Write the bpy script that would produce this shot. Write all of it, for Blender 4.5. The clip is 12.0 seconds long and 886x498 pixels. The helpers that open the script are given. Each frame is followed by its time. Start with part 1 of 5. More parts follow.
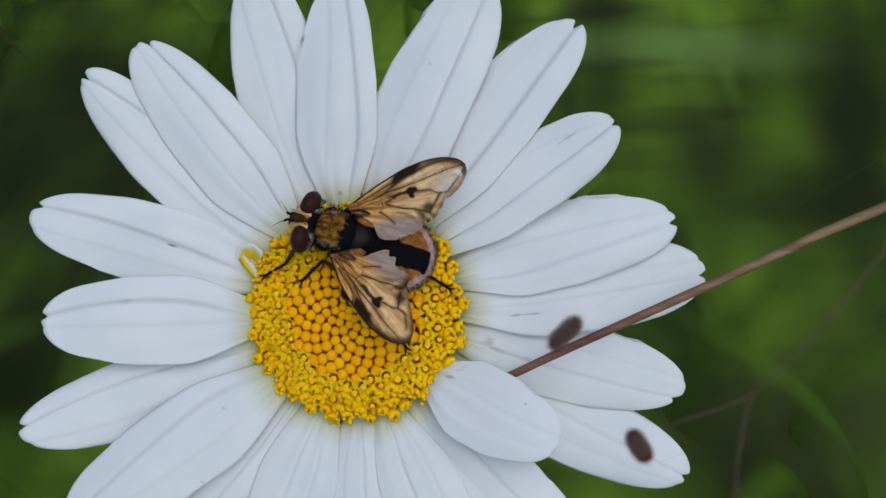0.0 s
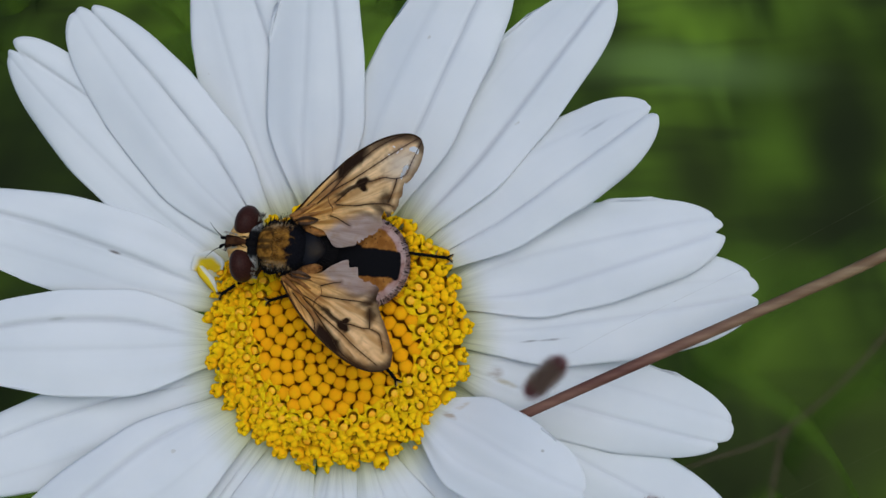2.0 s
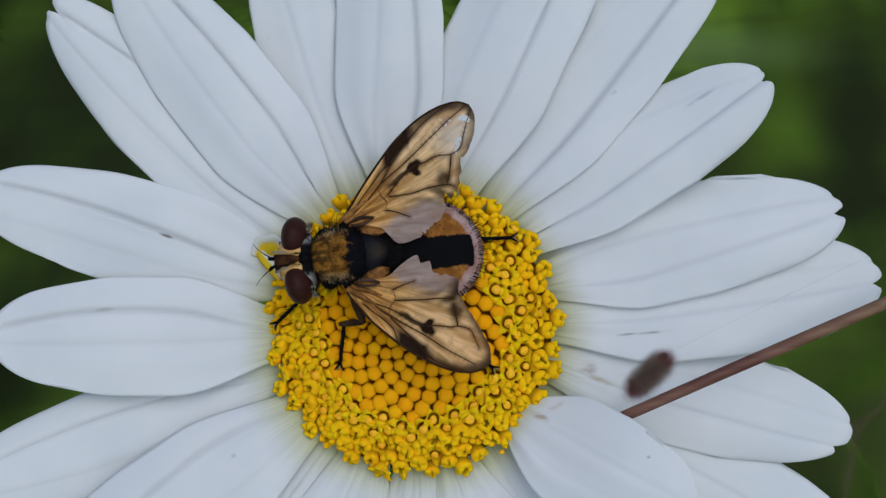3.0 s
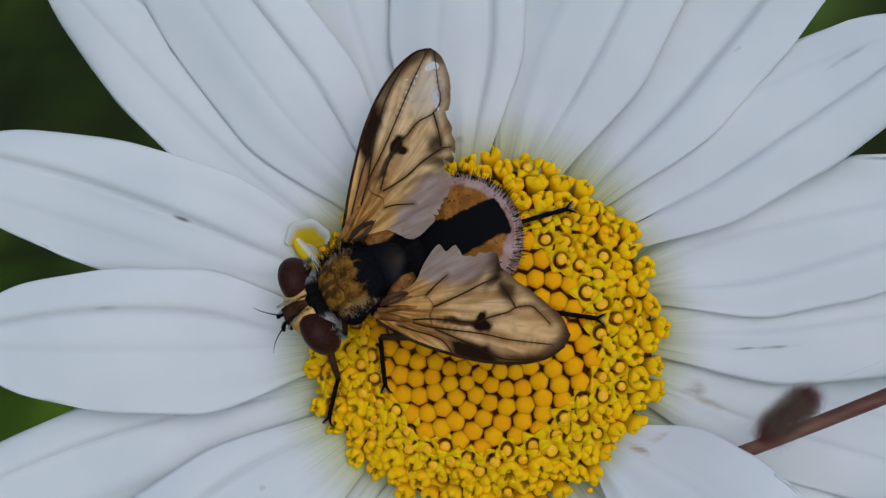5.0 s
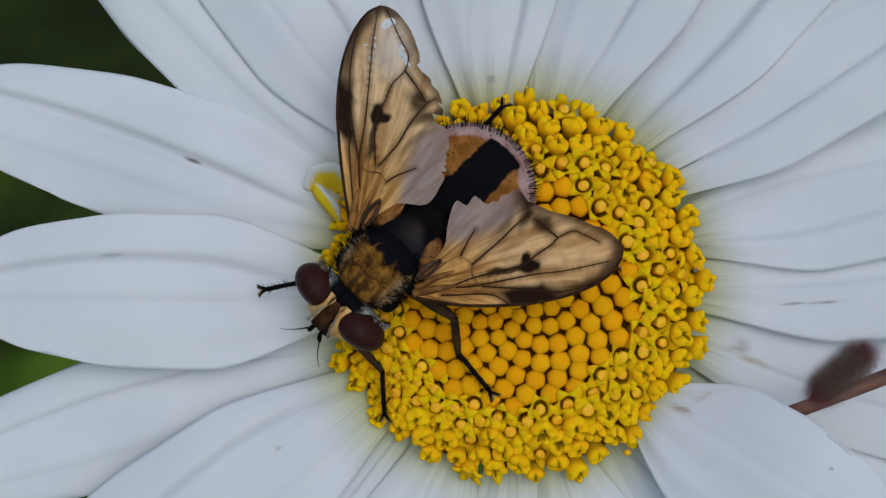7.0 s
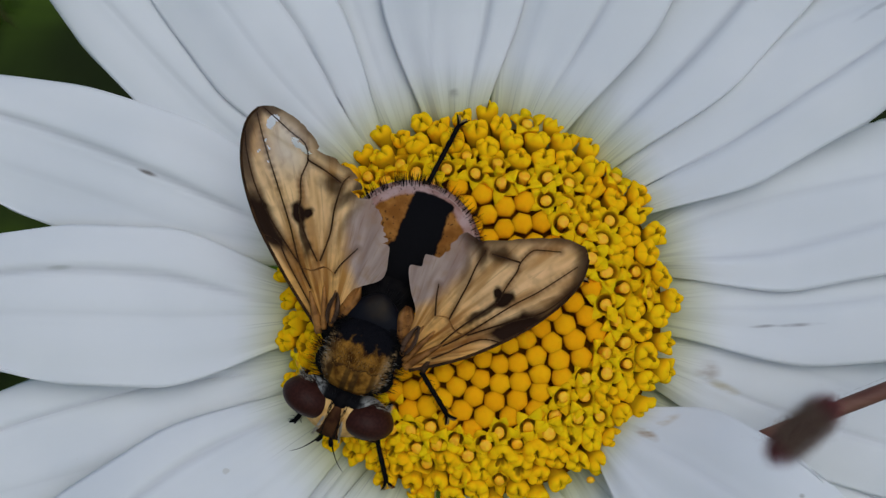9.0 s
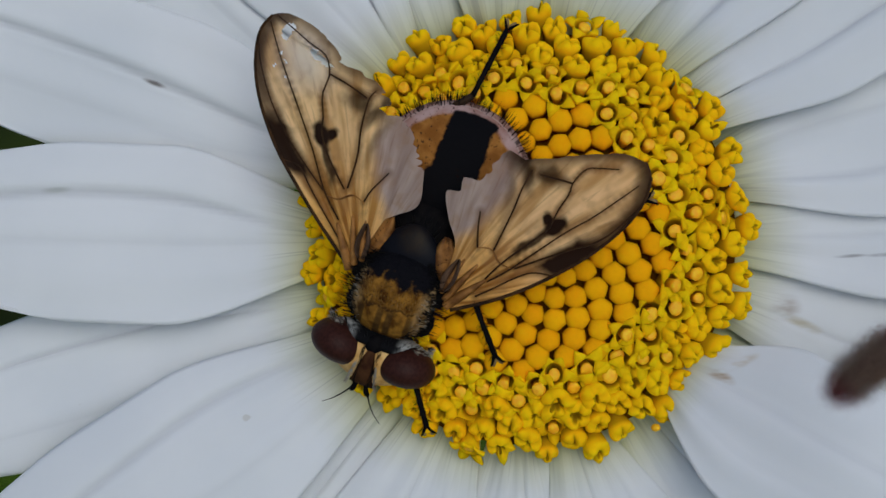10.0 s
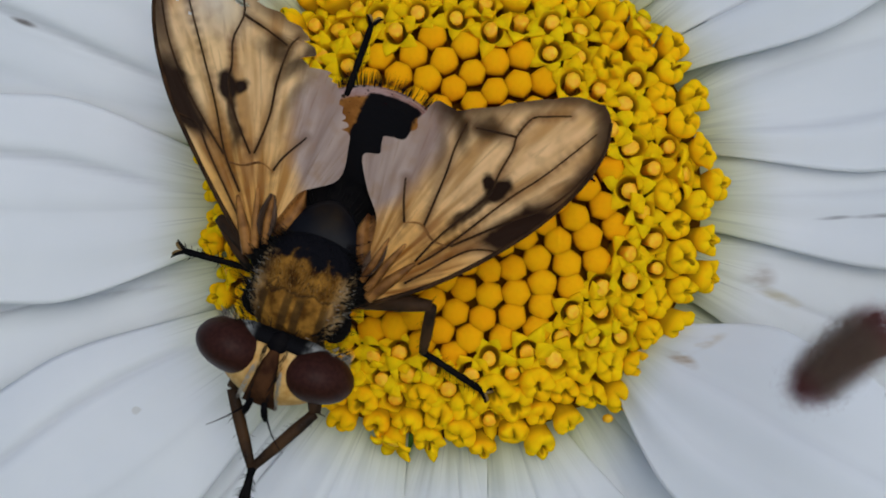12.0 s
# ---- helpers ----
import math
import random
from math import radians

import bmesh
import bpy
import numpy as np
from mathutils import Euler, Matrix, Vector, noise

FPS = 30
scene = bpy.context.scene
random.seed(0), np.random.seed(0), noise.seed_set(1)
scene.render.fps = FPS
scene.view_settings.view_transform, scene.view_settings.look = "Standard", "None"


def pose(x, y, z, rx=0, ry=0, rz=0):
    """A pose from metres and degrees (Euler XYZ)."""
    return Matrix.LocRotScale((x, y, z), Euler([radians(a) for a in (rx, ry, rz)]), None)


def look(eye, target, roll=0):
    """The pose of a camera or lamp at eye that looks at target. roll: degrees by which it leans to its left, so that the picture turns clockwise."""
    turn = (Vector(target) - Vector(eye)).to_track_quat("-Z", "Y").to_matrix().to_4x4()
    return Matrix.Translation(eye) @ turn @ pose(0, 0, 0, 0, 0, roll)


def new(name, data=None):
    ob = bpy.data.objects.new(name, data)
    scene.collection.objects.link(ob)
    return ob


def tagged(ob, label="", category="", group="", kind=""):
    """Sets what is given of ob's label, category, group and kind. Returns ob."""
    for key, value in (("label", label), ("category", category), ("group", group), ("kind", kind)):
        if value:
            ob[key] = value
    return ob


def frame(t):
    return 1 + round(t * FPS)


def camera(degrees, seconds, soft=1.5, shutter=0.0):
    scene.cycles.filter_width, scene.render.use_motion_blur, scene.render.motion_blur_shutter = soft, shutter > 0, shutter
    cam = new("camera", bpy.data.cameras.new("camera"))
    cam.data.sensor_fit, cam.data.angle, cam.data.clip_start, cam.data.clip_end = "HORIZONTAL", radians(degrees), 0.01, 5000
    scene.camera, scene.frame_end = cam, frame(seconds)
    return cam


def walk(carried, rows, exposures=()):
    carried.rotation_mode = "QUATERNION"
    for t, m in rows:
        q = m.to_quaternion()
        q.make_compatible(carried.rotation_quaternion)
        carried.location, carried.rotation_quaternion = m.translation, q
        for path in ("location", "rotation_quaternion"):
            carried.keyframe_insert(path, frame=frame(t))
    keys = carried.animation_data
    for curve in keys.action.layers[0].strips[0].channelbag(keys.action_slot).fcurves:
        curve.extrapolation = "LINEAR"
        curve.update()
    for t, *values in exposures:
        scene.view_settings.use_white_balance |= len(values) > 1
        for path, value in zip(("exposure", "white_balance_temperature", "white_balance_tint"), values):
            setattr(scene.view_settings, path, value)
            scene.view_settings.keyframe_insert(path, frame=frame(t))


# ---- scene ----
MM = 0.001
# the flower's own frame: its face leans towards the viewer, 42 cm over the ground
FACE = pose(0, 0, 0.42, 35, 0, 0)

cam = camera(45.0, 12.0, soft=1.35)
# seconds, place in metres and turn in degrees, in the flower's frame
PATH = [
    (0, 0.01377, -0.00326, 0.07428, 5.362, 5.900, -2.559),
    (0.5, 0.01262, -0.00191, 0.07300, 6.083, 6.202, -1.940),
    (1, 0.00894, -0.00298, 0.06851, 6.043, 6.250, -1.664),
    (1.5, 0.00872, -0.00212, 0.06501, 6.351, 5.786, -1.649),
    (2, 0.01168, -0.00246, 0.06148, 6.483, 5.081, -1.987),
    (2.5, 0.00933, 0.00011, 0.06079, 5.776, 5.327, -2.077),
    (2.7, 0.00782, -0.00086, 0.05861, 5.465, 5.193, -2.076),
    (4.3, 0.00438, 0.00205, 0.04956, 5.169, 4.810, -1.607),
    (4.5, 0.00286, 0.00161, 0.04880, 4.363, 4.130, -1.440),
    (5, 0.00299, 0.00136, 0.04587, 2.881, 5.731, -1.141),
    (5.5, 0.00437, 0.00286, 0.04406, 2.255, 5.263, -1.571),
    (6, 0.00553, 0.00239, 0.04301, 1.361, 5.959, -1.364),
    (6.5, 0.00186, 0.00214, 0.04273, 2.378, 5.245, -1.071),
    (7, 0.00087, 0.00008, 0.04310, 1.977, 4.901, -0.652),
    (7.2, 0.00248, -0.00034, 0.04393, 2.997, 5.268, -0.650),
    (8.8, 0.00192, -0.00131, 0.04145, 5.638, 5.616, 0.453),
    (9, 0.00264, -0.00209, 0.04144, 5.957, 5.246, 0.068),
    (9.5, 0.00274, -0.00367, 0.03892, 3.663, 5.841, 0.266),
    (10, 0.00066, -0.00283, 0.03681, 3.583, 5.327, 0.088),
    (10.5, 0.00159, -0.00096, 0.03666, 1.778, 5.456, -0.113),
    (11, 0.00281, -0.00107, 0.03393, 2.071, 4.941, -0.282),
    (11.5, 0.00088, -0.00240, 0.03245, 2.156, 4.881, -0.292),
    (12, 0.00253, -0.00234, 0.03148, 1.304, 5.219, -0.378),
]
walk(cam, [(t, FACE @ pose(*p)) for t, *p in PATH],
     [(0, -0.40, 5900, 4), (2.7, -0.48, 5850, 4), (4.3, -0.60, 5850, 4), (7.2, -0.60, 5900, 4), (9.5, -0.66, 6000, 4), (10.5, -0.62, 6050, 4), (12, -0.50, 6050, 4)])
cam.data.dof.use_dof = True
cam.data.dof.focus_distance = 0.046
cam.data.dof.aperture_fstop = 360.0

# ---- light: a bright overcast sky ----
world = bpy.data.worlds.new("overcast_sky")
scene.world = world
world.use_nodes = True
wt = world.node_tree
sky = wt.nodes.new("ShaderNodeTexSky")
sky.sky_type = "NISHITA"
sky.sun_disc = False
sky.sun_elevation = radians(58)
sky.sun_rotation = radians(147)
sky.dust_density = 3.0
wt.links.new(sky.outputs["Color"], wt.nodes["Background"].inputs["Color"])
wt.nodes["Background"].inputs["Strength"].default_value = 0.13
sun = new("sun", bpy.data.lights.new("sun", "SUN"))
sun.data.energy = 1.3
sun.data.angle = radians(50)
sun.data.color = (1.0, 0.96, 0.9)
sun.matrix_world = look((0.55, -0.84, 2.6), (0, 0, 0.4))


# ---- materials ----
def shader(name, color=(0.5, 0.5, 0.5), rough=0.6, spec=0.5, metal=0.0):
    m = bpy.data.materials.new(name)
    m.use_nodes = True
    b = m.node_tree.nodes["Principled BSDF"]
    b.inputs["Base Color"].default_value = (*color, 1)
    b.inputs["Roughness"].default_value = rough
    b.inputs["Specular IOR Level"].default_value = spec
    b.inputs["Metallic"].default_value = metal
    return m, m.node_tree, b


def node(nt, kind, **values):
    n = nt.nodes.new(kind)
    for key, value in values.items():
        n.inputs[key.replace("_", " ")].default_value = value
    return n


def math_node(nt, op, a, b=0.0, c=0.0, clamp=False):
    n = nt.nodes.new("ShaderNodeMath")
    n.operation = op
    n.use_clamp = clamp
    for k, v in enumerate((a, b, c)):
        if isinstance(v, (int, float)):
            n.inputs[k].default_value = v
        else:
            nt.links.new(v, n.inputs[k])
    return n.outputs[0]


def ramp(nt, value, lo, hi, a=0.0, b=1.0):
    n = nt.nodes.new("ShaderNodeMapRange")
    n.interpolation_type = "SMOOTHSTEP"
    nt.links.new(value, n.inputs["Value"])
    n.inputs["From Min"].default_value, n.inputs["From Max"].default_value = lo, hi
    n.inputs["To Min"].default_value, n.inputs["To Max"].default_value = a, b
    return n.outputs["Result"]


def mix(nt, fac, a, b):
    n = nt.nodes.new("ShaderNodeMix")
    n.data_type = "RGBA"
    for index, v in ((0, fac), (6, a), (7, b)):
        if isinstance(v, (int, float)):
            n.inputs[index].default_value = v
        elif isinstance(v, tuple):
            n.inputs[index].default_value = (*v, 1)
        else:
            nt.links.new(v, n.inputs[index])
    return n.outputs[2]


def grain(nt, scale, detail=3.0, vector=None, stretch=None):
    n = node(nt, "ShaderNodeTexNoise", Scale=scale, Detail=detail)
    if vector is None:
        vector = nt.nodes.new("ShaderNodeTexCoord").outputs["Object"]
    if stretch:
        mp = nt.nodes.new("ShaderNodeMapping")
        mp.inputs["Scale"].default_value = stretch
        nt.links.new(vector, mp.inputs["Vector"])
        vector = mp.outputs["Vector"]
    nt.links.new(vector, n.inputs["Vector"])
    return n.outputs["Fac"]


def bump(nt, b, height, strength, distance):
    n = node(nt, "ShaderNodeBump", Strength=strength, Distance=distance)
    nt.links.new(height, n.inputs["Height"])
    nt.links.new(n.outputs["Normal"], b.inputs["Normal"])


def attribute(nt, name):
    n = nt.nodes.new("ShaderNodeAttribute")
    n.attribute_name = name
    return n.outputs["Fac"]


def see_through(m, nt, b, light, amount):
    """Lets part of the light through a thin sheet."""
    tr = nt.nodes.new("ShaderNodeBsdfTranslucent")
    if isinstance(light, tuple):
        tr.inputs["Color"].default_value = (*light, 1)
    else:
        nt.links.new(light, tr.inputs["Color"])
    mx = nt.nodes.new("ShaderNodeMixShader")
    mx.inputs["Fac"].default_value = amount
    nt.links.new(b.outputs[0], mx.inputs[1])
    nt.links.new(tr.outputs[0], mx.inputs[2])
    nt.links.new(mx.outputs[0], nt.nodes["Material Output"].inputs["Surface"])
    return mx


def spot(nt, vec, x, y, rx, ry, turn=0.0, soft=0.6):
    """1 inside an oval of the wing's plane, fading to 0 at its rim. Millimetres."""
    mp = nt.nodes.new("ShaderNodeMapping")
    mp.vector_type = "TEXTURE"
    mp.inputs["Location"].default_value = (x * MM, y * MM, 0)
    mp.inputs["Rotation"].default_value = (0, 0, radians(turn))
    mp.inputs["Scale"].default_value = (rx * MM, ry * MM, 1)
    nt.links.new(vec, mp.inputs["Vector"])
    ln = nt.nodes.new("ShaderNodeVectorMath")
    ln.operation = "LENGTH"
    nt.links.new(mp.outputs["Vector"], ln.inputs[0])
    return ramp(nt, ln.outputs["Value"], 1 - soft, 1 + soft * 0.6, 1.0, 0.0)


def make_petal_white():
    m, nt, b = shader("petal_white", rough=0.62, spec=0.25)
    al, ac = attribute(nt, "along"), attribute(nt, "across")
    rnd = nt.nodes.new("ShaderNodeObjectInfo").outputs["Random"]
    cb = nt.nodes.new("ShaderNodeCombineXYZ")
    nt.links.new(math_node(nt, "MULTIPLY", al, 1.3), cb.inputs[0])
    nt.links.new(math_node(nt, "MULTIPLY", ac, 3.4), cb.inputs[1])
    nt.links.new(math_node(nt, "MULTIPLY", rnd, 40.0), cb.inputs[2])
    fine = grain(nt, 1.6, 4.0, cb.outputs[0])
    lines = ramp(nt, math_node(nt, "ABSOLUTE", math_node(nt, "SUBTRACT", fine, 0.5)), 0.0, 0.09, 1.0, 0.0)
    near = ramp(nt, al, 0.09, 0.24, 1.0, 0.02)
    veins = math_node(nt, "MULTIPLY", lines, near)
    groove_shade = attribute(nt, "groove_shade")
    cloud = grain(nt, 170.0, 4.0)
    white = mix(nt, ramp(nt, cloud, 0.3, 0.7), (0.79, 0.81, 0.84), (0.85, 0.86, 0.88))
    # grey-blue crease shade painted along the folds
    c = mix(nt, math_node(nt, "MULTIPLY", groove_shade, 0.36, clamp=True), white, (0.36, 0.37, 0.42))
    c = mix(nt, math_node(nt, "MULTIPLY", veins, 0.22), c, (0.33, 0.35, 0.33))
    # yellow-green shade and reflected disc light, painted on the petal's base
    c = mix(nt, ramp(nt, al, 0.04, 0.22, 0.95, 0.0), c, (0.52, 0.53, 0.17))
    # thin dark lines that run out from the base, some further than others
    cl = nt.nodes.new("ShaderNodeCombineXYZ")
    nt.links.new(math_node(nt, "MULTIPLY", al, 0.9), cl.inputs[0])
    nt.links.new(math_node(nt, "MULTIPLY", ac, 4.6), cl.inputs[1])
    nt.links.new(math_node(nt, "MULTIPLY", rnd, 70.0), cl.inputs[2])
    streak = ramp(nt, math_node(nt, "ABSOLUTE", math_node(nt, "SUBTRACT", grain(nt, 1.0, 1.0, cl.outputs[0]), 0.5)), 0.006, 0.035, 1.0, 0.0)
    reach = math_node(nt, "ADD", al, math_node(nt, "MULTIPLY", fine, 0.22))
    streak = math_node(nt, "MULTIPLY", streak, ramp(nt, reach, 0.17, 0.29, 0.38, 0.0))
    c = mix(nt, streak, c, (0.20, 0.21, 0.19))
    speck = ramp(nt, grain(nt, 900.0, 2.0), 0.76, 0.8)
    c = mix(nt, math_node(nt, "MULTIPLY", speck, 0.35), c, (0.40, 0.36, 0.28))
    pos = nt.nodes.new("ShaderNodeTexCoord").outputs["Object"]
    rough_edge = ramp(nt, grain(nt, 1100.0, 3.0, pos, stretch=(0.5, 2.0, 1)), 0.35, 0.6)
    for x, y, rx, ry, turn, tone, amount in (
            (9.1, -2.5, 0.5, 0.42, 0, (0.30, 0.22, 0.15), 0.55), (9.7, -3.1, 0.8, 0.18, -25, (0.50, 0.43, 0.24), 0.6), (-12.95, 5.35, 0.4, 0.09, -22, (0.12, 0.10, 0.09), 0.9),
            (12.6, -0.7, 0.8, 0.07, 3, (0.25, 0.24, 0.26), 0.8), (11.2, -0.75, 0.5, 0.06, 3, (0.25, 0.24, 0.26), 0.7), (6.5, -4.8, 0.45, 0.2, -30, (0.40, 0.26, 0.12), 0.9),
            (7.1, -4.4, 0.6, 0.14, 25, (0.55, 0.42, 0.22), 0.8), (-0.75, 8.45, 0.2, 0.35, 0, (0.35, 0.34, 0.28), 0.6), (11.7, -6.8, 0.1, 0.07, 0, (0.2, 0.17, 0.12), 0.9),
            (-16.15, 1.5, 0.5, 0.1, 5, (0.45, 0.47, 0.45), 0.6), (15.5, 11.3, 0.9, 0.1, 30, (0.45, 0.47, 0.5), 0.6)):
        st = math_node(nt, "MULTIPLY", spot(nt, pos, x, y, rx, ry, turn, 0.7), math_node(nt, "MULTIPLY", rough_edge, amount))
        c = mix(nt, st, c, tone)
    nt.links.new(c, b.inputs["Base Color"])
    bump(nt, b, math_node(nt, "ADD", math_node(nt, "MULTIPLY", fine, near), math_node(nt, "MULTIPLY", grain(nt, 2500.0), 0.25)), 0.09, 0.00012)
    see_through(m, nt, b, c, 0.18)
    return m


def make_curl():
    """White at the rim, lemon to deep yellow in the hollow."""
    m, nt, b = shader("curled_petal_white_yellow", rough=0.6, spec=0.1)
    v = math_node(nt, "ADD", attribute(nt, "depth"), math_node(nt, "MULTIPLY", math_node(nt, "SUBTRACT", grain(nt, 1500.0, 3.0), 0.5), 0.2))
    c = mix(nt, ramp(nt, v, 0.32, 0.5), (0.82, 0.83, 0.80), (0.90, 0.68, 0.02))
    c = mix(nt, ramp(nt, v, 0.7, 1.1), c, (0.86, 0.52, 0.004))
    nt.links.new(c, b.inputs["Base Color"])
    bump(nt, b, grain(nt, 2500.0), 0.15, 0.0001)
    see_through(m, nt, b, c, 0.25)
    return m


def make_floret_yellow(name, a, c, dark):
    m, nt, b = shader(name, rough=0.7, spec=0.015)
    rnd = nt.nodes.new("ShaderNodeObjectInfo").outputs["Random"]
    col = mix(nt, rnd, a, c)
    # shade in mouths and gaps between florets, put into the colour
    pit_shade = attribute(nt, "pit_shade")
    col = mix(nt, pit_shade, col, dark)
    col = mix(nt, ramp(nt, grain(nt, 3500.0), 0.45, 0.75, 0.0, 0.22), col, (0.66, 0.28, 0.005))
    nt.links.new(col, b.inputs["Base Color"])
    b.inputs["Subsurface Weight"].default_value = 0.45
    b.inputs["Subsurface Radius"].default_value = (1.0, 0.55, 0.05)
    b.inputs["Subsurface Scale"].default_value = 0.0004
    bump(nt, b, grain(nt, 6000.0), 0.25, 0.00006)
    return m


def make_plain(name, a, c, scale, rough=0.6, spec=0.4, relief=0.3, depth=0.0001, stretch=None):
    m, nt, b = shader(name, rough=rough, spec=spec)
    g = grain(nt, scale, 4.0, stretch=stretch)
    nt.links.new(mix(nt, ramp(nt, g, 0.3, 0.7), a, c), b.inputs["Base Color"])
    bump(nt, b, g, relief, depth)
    return m


def make_thorax():
    m, nt, b = shader("thorax_dusted", rough=0.85, spec=0.05)
    pos = nt.nodes.new("ShaderNodeTexCoord").outputs["Object"]
    sx = nt.nodes.new("ShaderNodeSeparateXYZ")
    nt.links.new(pos, sx.inputs[0])
    g = grain(nt, 2500.0, 5.0, pos)
    edge = math_node(nt, "ADD", sx.outputs[0], math_node(nt, "MULTIPLY", math_node(nt, "SUBTRACT", g, 0.5), 0.0012))
    gold = ramp(nt, edge, 3.6 * MM, 3.92 * MM)
    ay = math_node(nt, "ABSOLUTE", sx.outputs[1])
    side = ramp(nt, ay, 1.15 * MM, 1.4 * MM, 1.0, 0.0)
    strip = math_node(nt, "MULTIPLY", ramp(nt, math_node(nt, "SINE", math_node(nt, "MULTIPLY", ay, 9500.0)), 0.2, 0.8), ramp(nt, sx.outputs[0], 4.5 * MM, 4.9 * MM))
    c = mix(nt, ramp(nt, g, 0.3, 0.7), (0.065, 0.025, 0.004), (0.33, 0.155, 0.024))
    c = mix(nt, math_node(nt, "MULTIPLY", strip, 0.75), c, (0.035, 0.02, 0.008))
    sut = ramp(nt, math_node(nt, "ABSOLUTE", math_node(nt, "SUBTRACT", edge, 4.6 * MM)), 0.02 * MM, 0.09 * MM, 0.7, 0.0)
    c = mix(nt, sut, c, (0.02, 0.012, 0.006))
    c = mix(nt, ramp(nt, ay, 0.8 * MM, 1.15 * MM, 0.0, 0.6), c, mix(nt, ramp(nt, g, 0.35, 0.6), (0.12, 0.07, 0.03), (0.42, 0.31, 0.17)))
    c = mix(nt, math_node(nt, "MULTIPLY", gold, side), (0.005, 0.005, 0.007), c)
    nt.links.new(c, b.inputs["Base Color"])
    bump(nt, b, grain(nt, 4200.0, 3.0, pos), 0.9, 0.00018)
    return m


def make_shield():
    """Glossy blue-black, dusted brown on the crown."""
    m, nt, b = shader("shield_blue_black", rough=0.35, spec=0.07)
    pos = nt.nodes.new("ShaderNodeTexCoord").outputs["Object"]
    g = grain(nt, 2200.0, 4.0)
    c = mix(nt, g, (0.003, 0.0035, 0.006), (0.008, 0.008, 0.011))
    dust = math_node(nt, "MULTIPLY", spot(nt, pos, 2.3, 0, 0.45, 0.5, 0, 0.7), ramp(nt, g, 0.3, 0.65, 0.35, 1.0))
    nt.links.new(mix(nt, dust, c, (0.022, 0.013, 0.005)), b.inputs["Base Color"])
    bump(nt, b, g, 0.3, 0.00006)
    return m


def make_head_back():
    """Black in the middle, dusted white towards the cheeks."""
    m, nt, b = shader("head_back_dusted", rough=0.85, spec=0.05)
    pos = nt.nodes.new("ShaderNodeTexCoord").outputs["Object"]
    sx = nt.nodes.new("ShaderNodeSeparateXYZ")
    nt.links.new(pos, sx.inputs[0])
    g = grain(nt, 2600.0, 4.0, pos)
    white = math_node(nt, "MULTIPLY", ramp(nt, math_node(nt, "ABSOLUTE", sx.outputs[1]), 0.6 * MM, 1.0 * MM), ramp(nt, g, 0.36, 0.56))
    nt.links.new(mix(nt, white, (0.006, 0.006, 0.007), (0.40, 0.40, 0.38)), b.inputs["Base Color"])
    bump(nt, b, g, 0.4, 0.0001)
    return m


def make_abdomen():
    m, nt, b = shader("abdomen_banded", rough=0.75, spec=0.05)
    pos = nt.nodes.new("ShaderNodeTexCoord").outputs["Object"]
    sx = nt.nodes.new("ShaderNodeSeparateXYZ")
    nt.links.new(pos, sx.inputs[0])
    g = grain(nt, 1500.0, 4.0, pos)
    wob = math_node(nt, "MULTIPLY", math_node(nt, "SUBTRACT", g, 0.5), 0.0005)
    y = math_node(nt, "SUBTRACT", sx.outputs[1], 0.35 * MM)
    ay = math_node(nt, "ADD", math_node(nt, "ABSOLUTE", y), wob)
    width = ramp(nt, sx.outputs[0], -0.6 * MM, 1.6 * MM, 0.78 * MM, 1.6 * MM)
    band = ramp(nt, math_node(nt, "SUBTRACT", ay, width), -0.06 * MM, 0.06 * MM, 1.0, 0.0)
    rim = attribute(nt, "rim")
    rimw = math_node(nt, "ADD", rim, math_node(nt, "MULTIPLY", math_node(nt, "SUBTRACT", g, 0.5), 0.12))
    pink = ramp(nt, rimw, 0.74, 0.80)
    band = math_node(nt, "MULTIPLY", band, ramp(nt, rimw, 0.80, 0.84, 1.0, 0.0))
    c = mix(nt, ramp(nt, g, 0.35, 0.7), (0.20, 0.075, 0.014), (0.36, 0.16, 0.035))
    c = mix(nt, pink, c, mix(nt, ramp(nt, g, 0.3, 0.7), (0.30, 0.16, 0.13), (0.46, 0.32, 0.30)))
    seg = ramp(nt, math_node(nt, "ABSOLUTE", math_node(nt, "SUBTRACT", rim, 0.90)), 0.0, 0.012, 1.0, 0.0)
    c = mix(nt, math_node(nt, "MULTIPLY", seg, 0.5), c, (0.60, 0.50, 0.45))
    pits = ramp(nt, grain(nt, 9000.0, 1.0, pos), 0.66, 0.70)
    c = mix(nt, math_node(nt, "MULTIPLY", pits, 0.8), c, (0.02, 0.012, 0.01))
    c = mix(nt, band, c, (0.004, 0.004, 0.005))
    nt.links.new(c, b.inputs["Base Color"])
    bump(nt, b, grain(nt, 4200.0, 3.0, pos), 0.4, 0.0001)
    return m


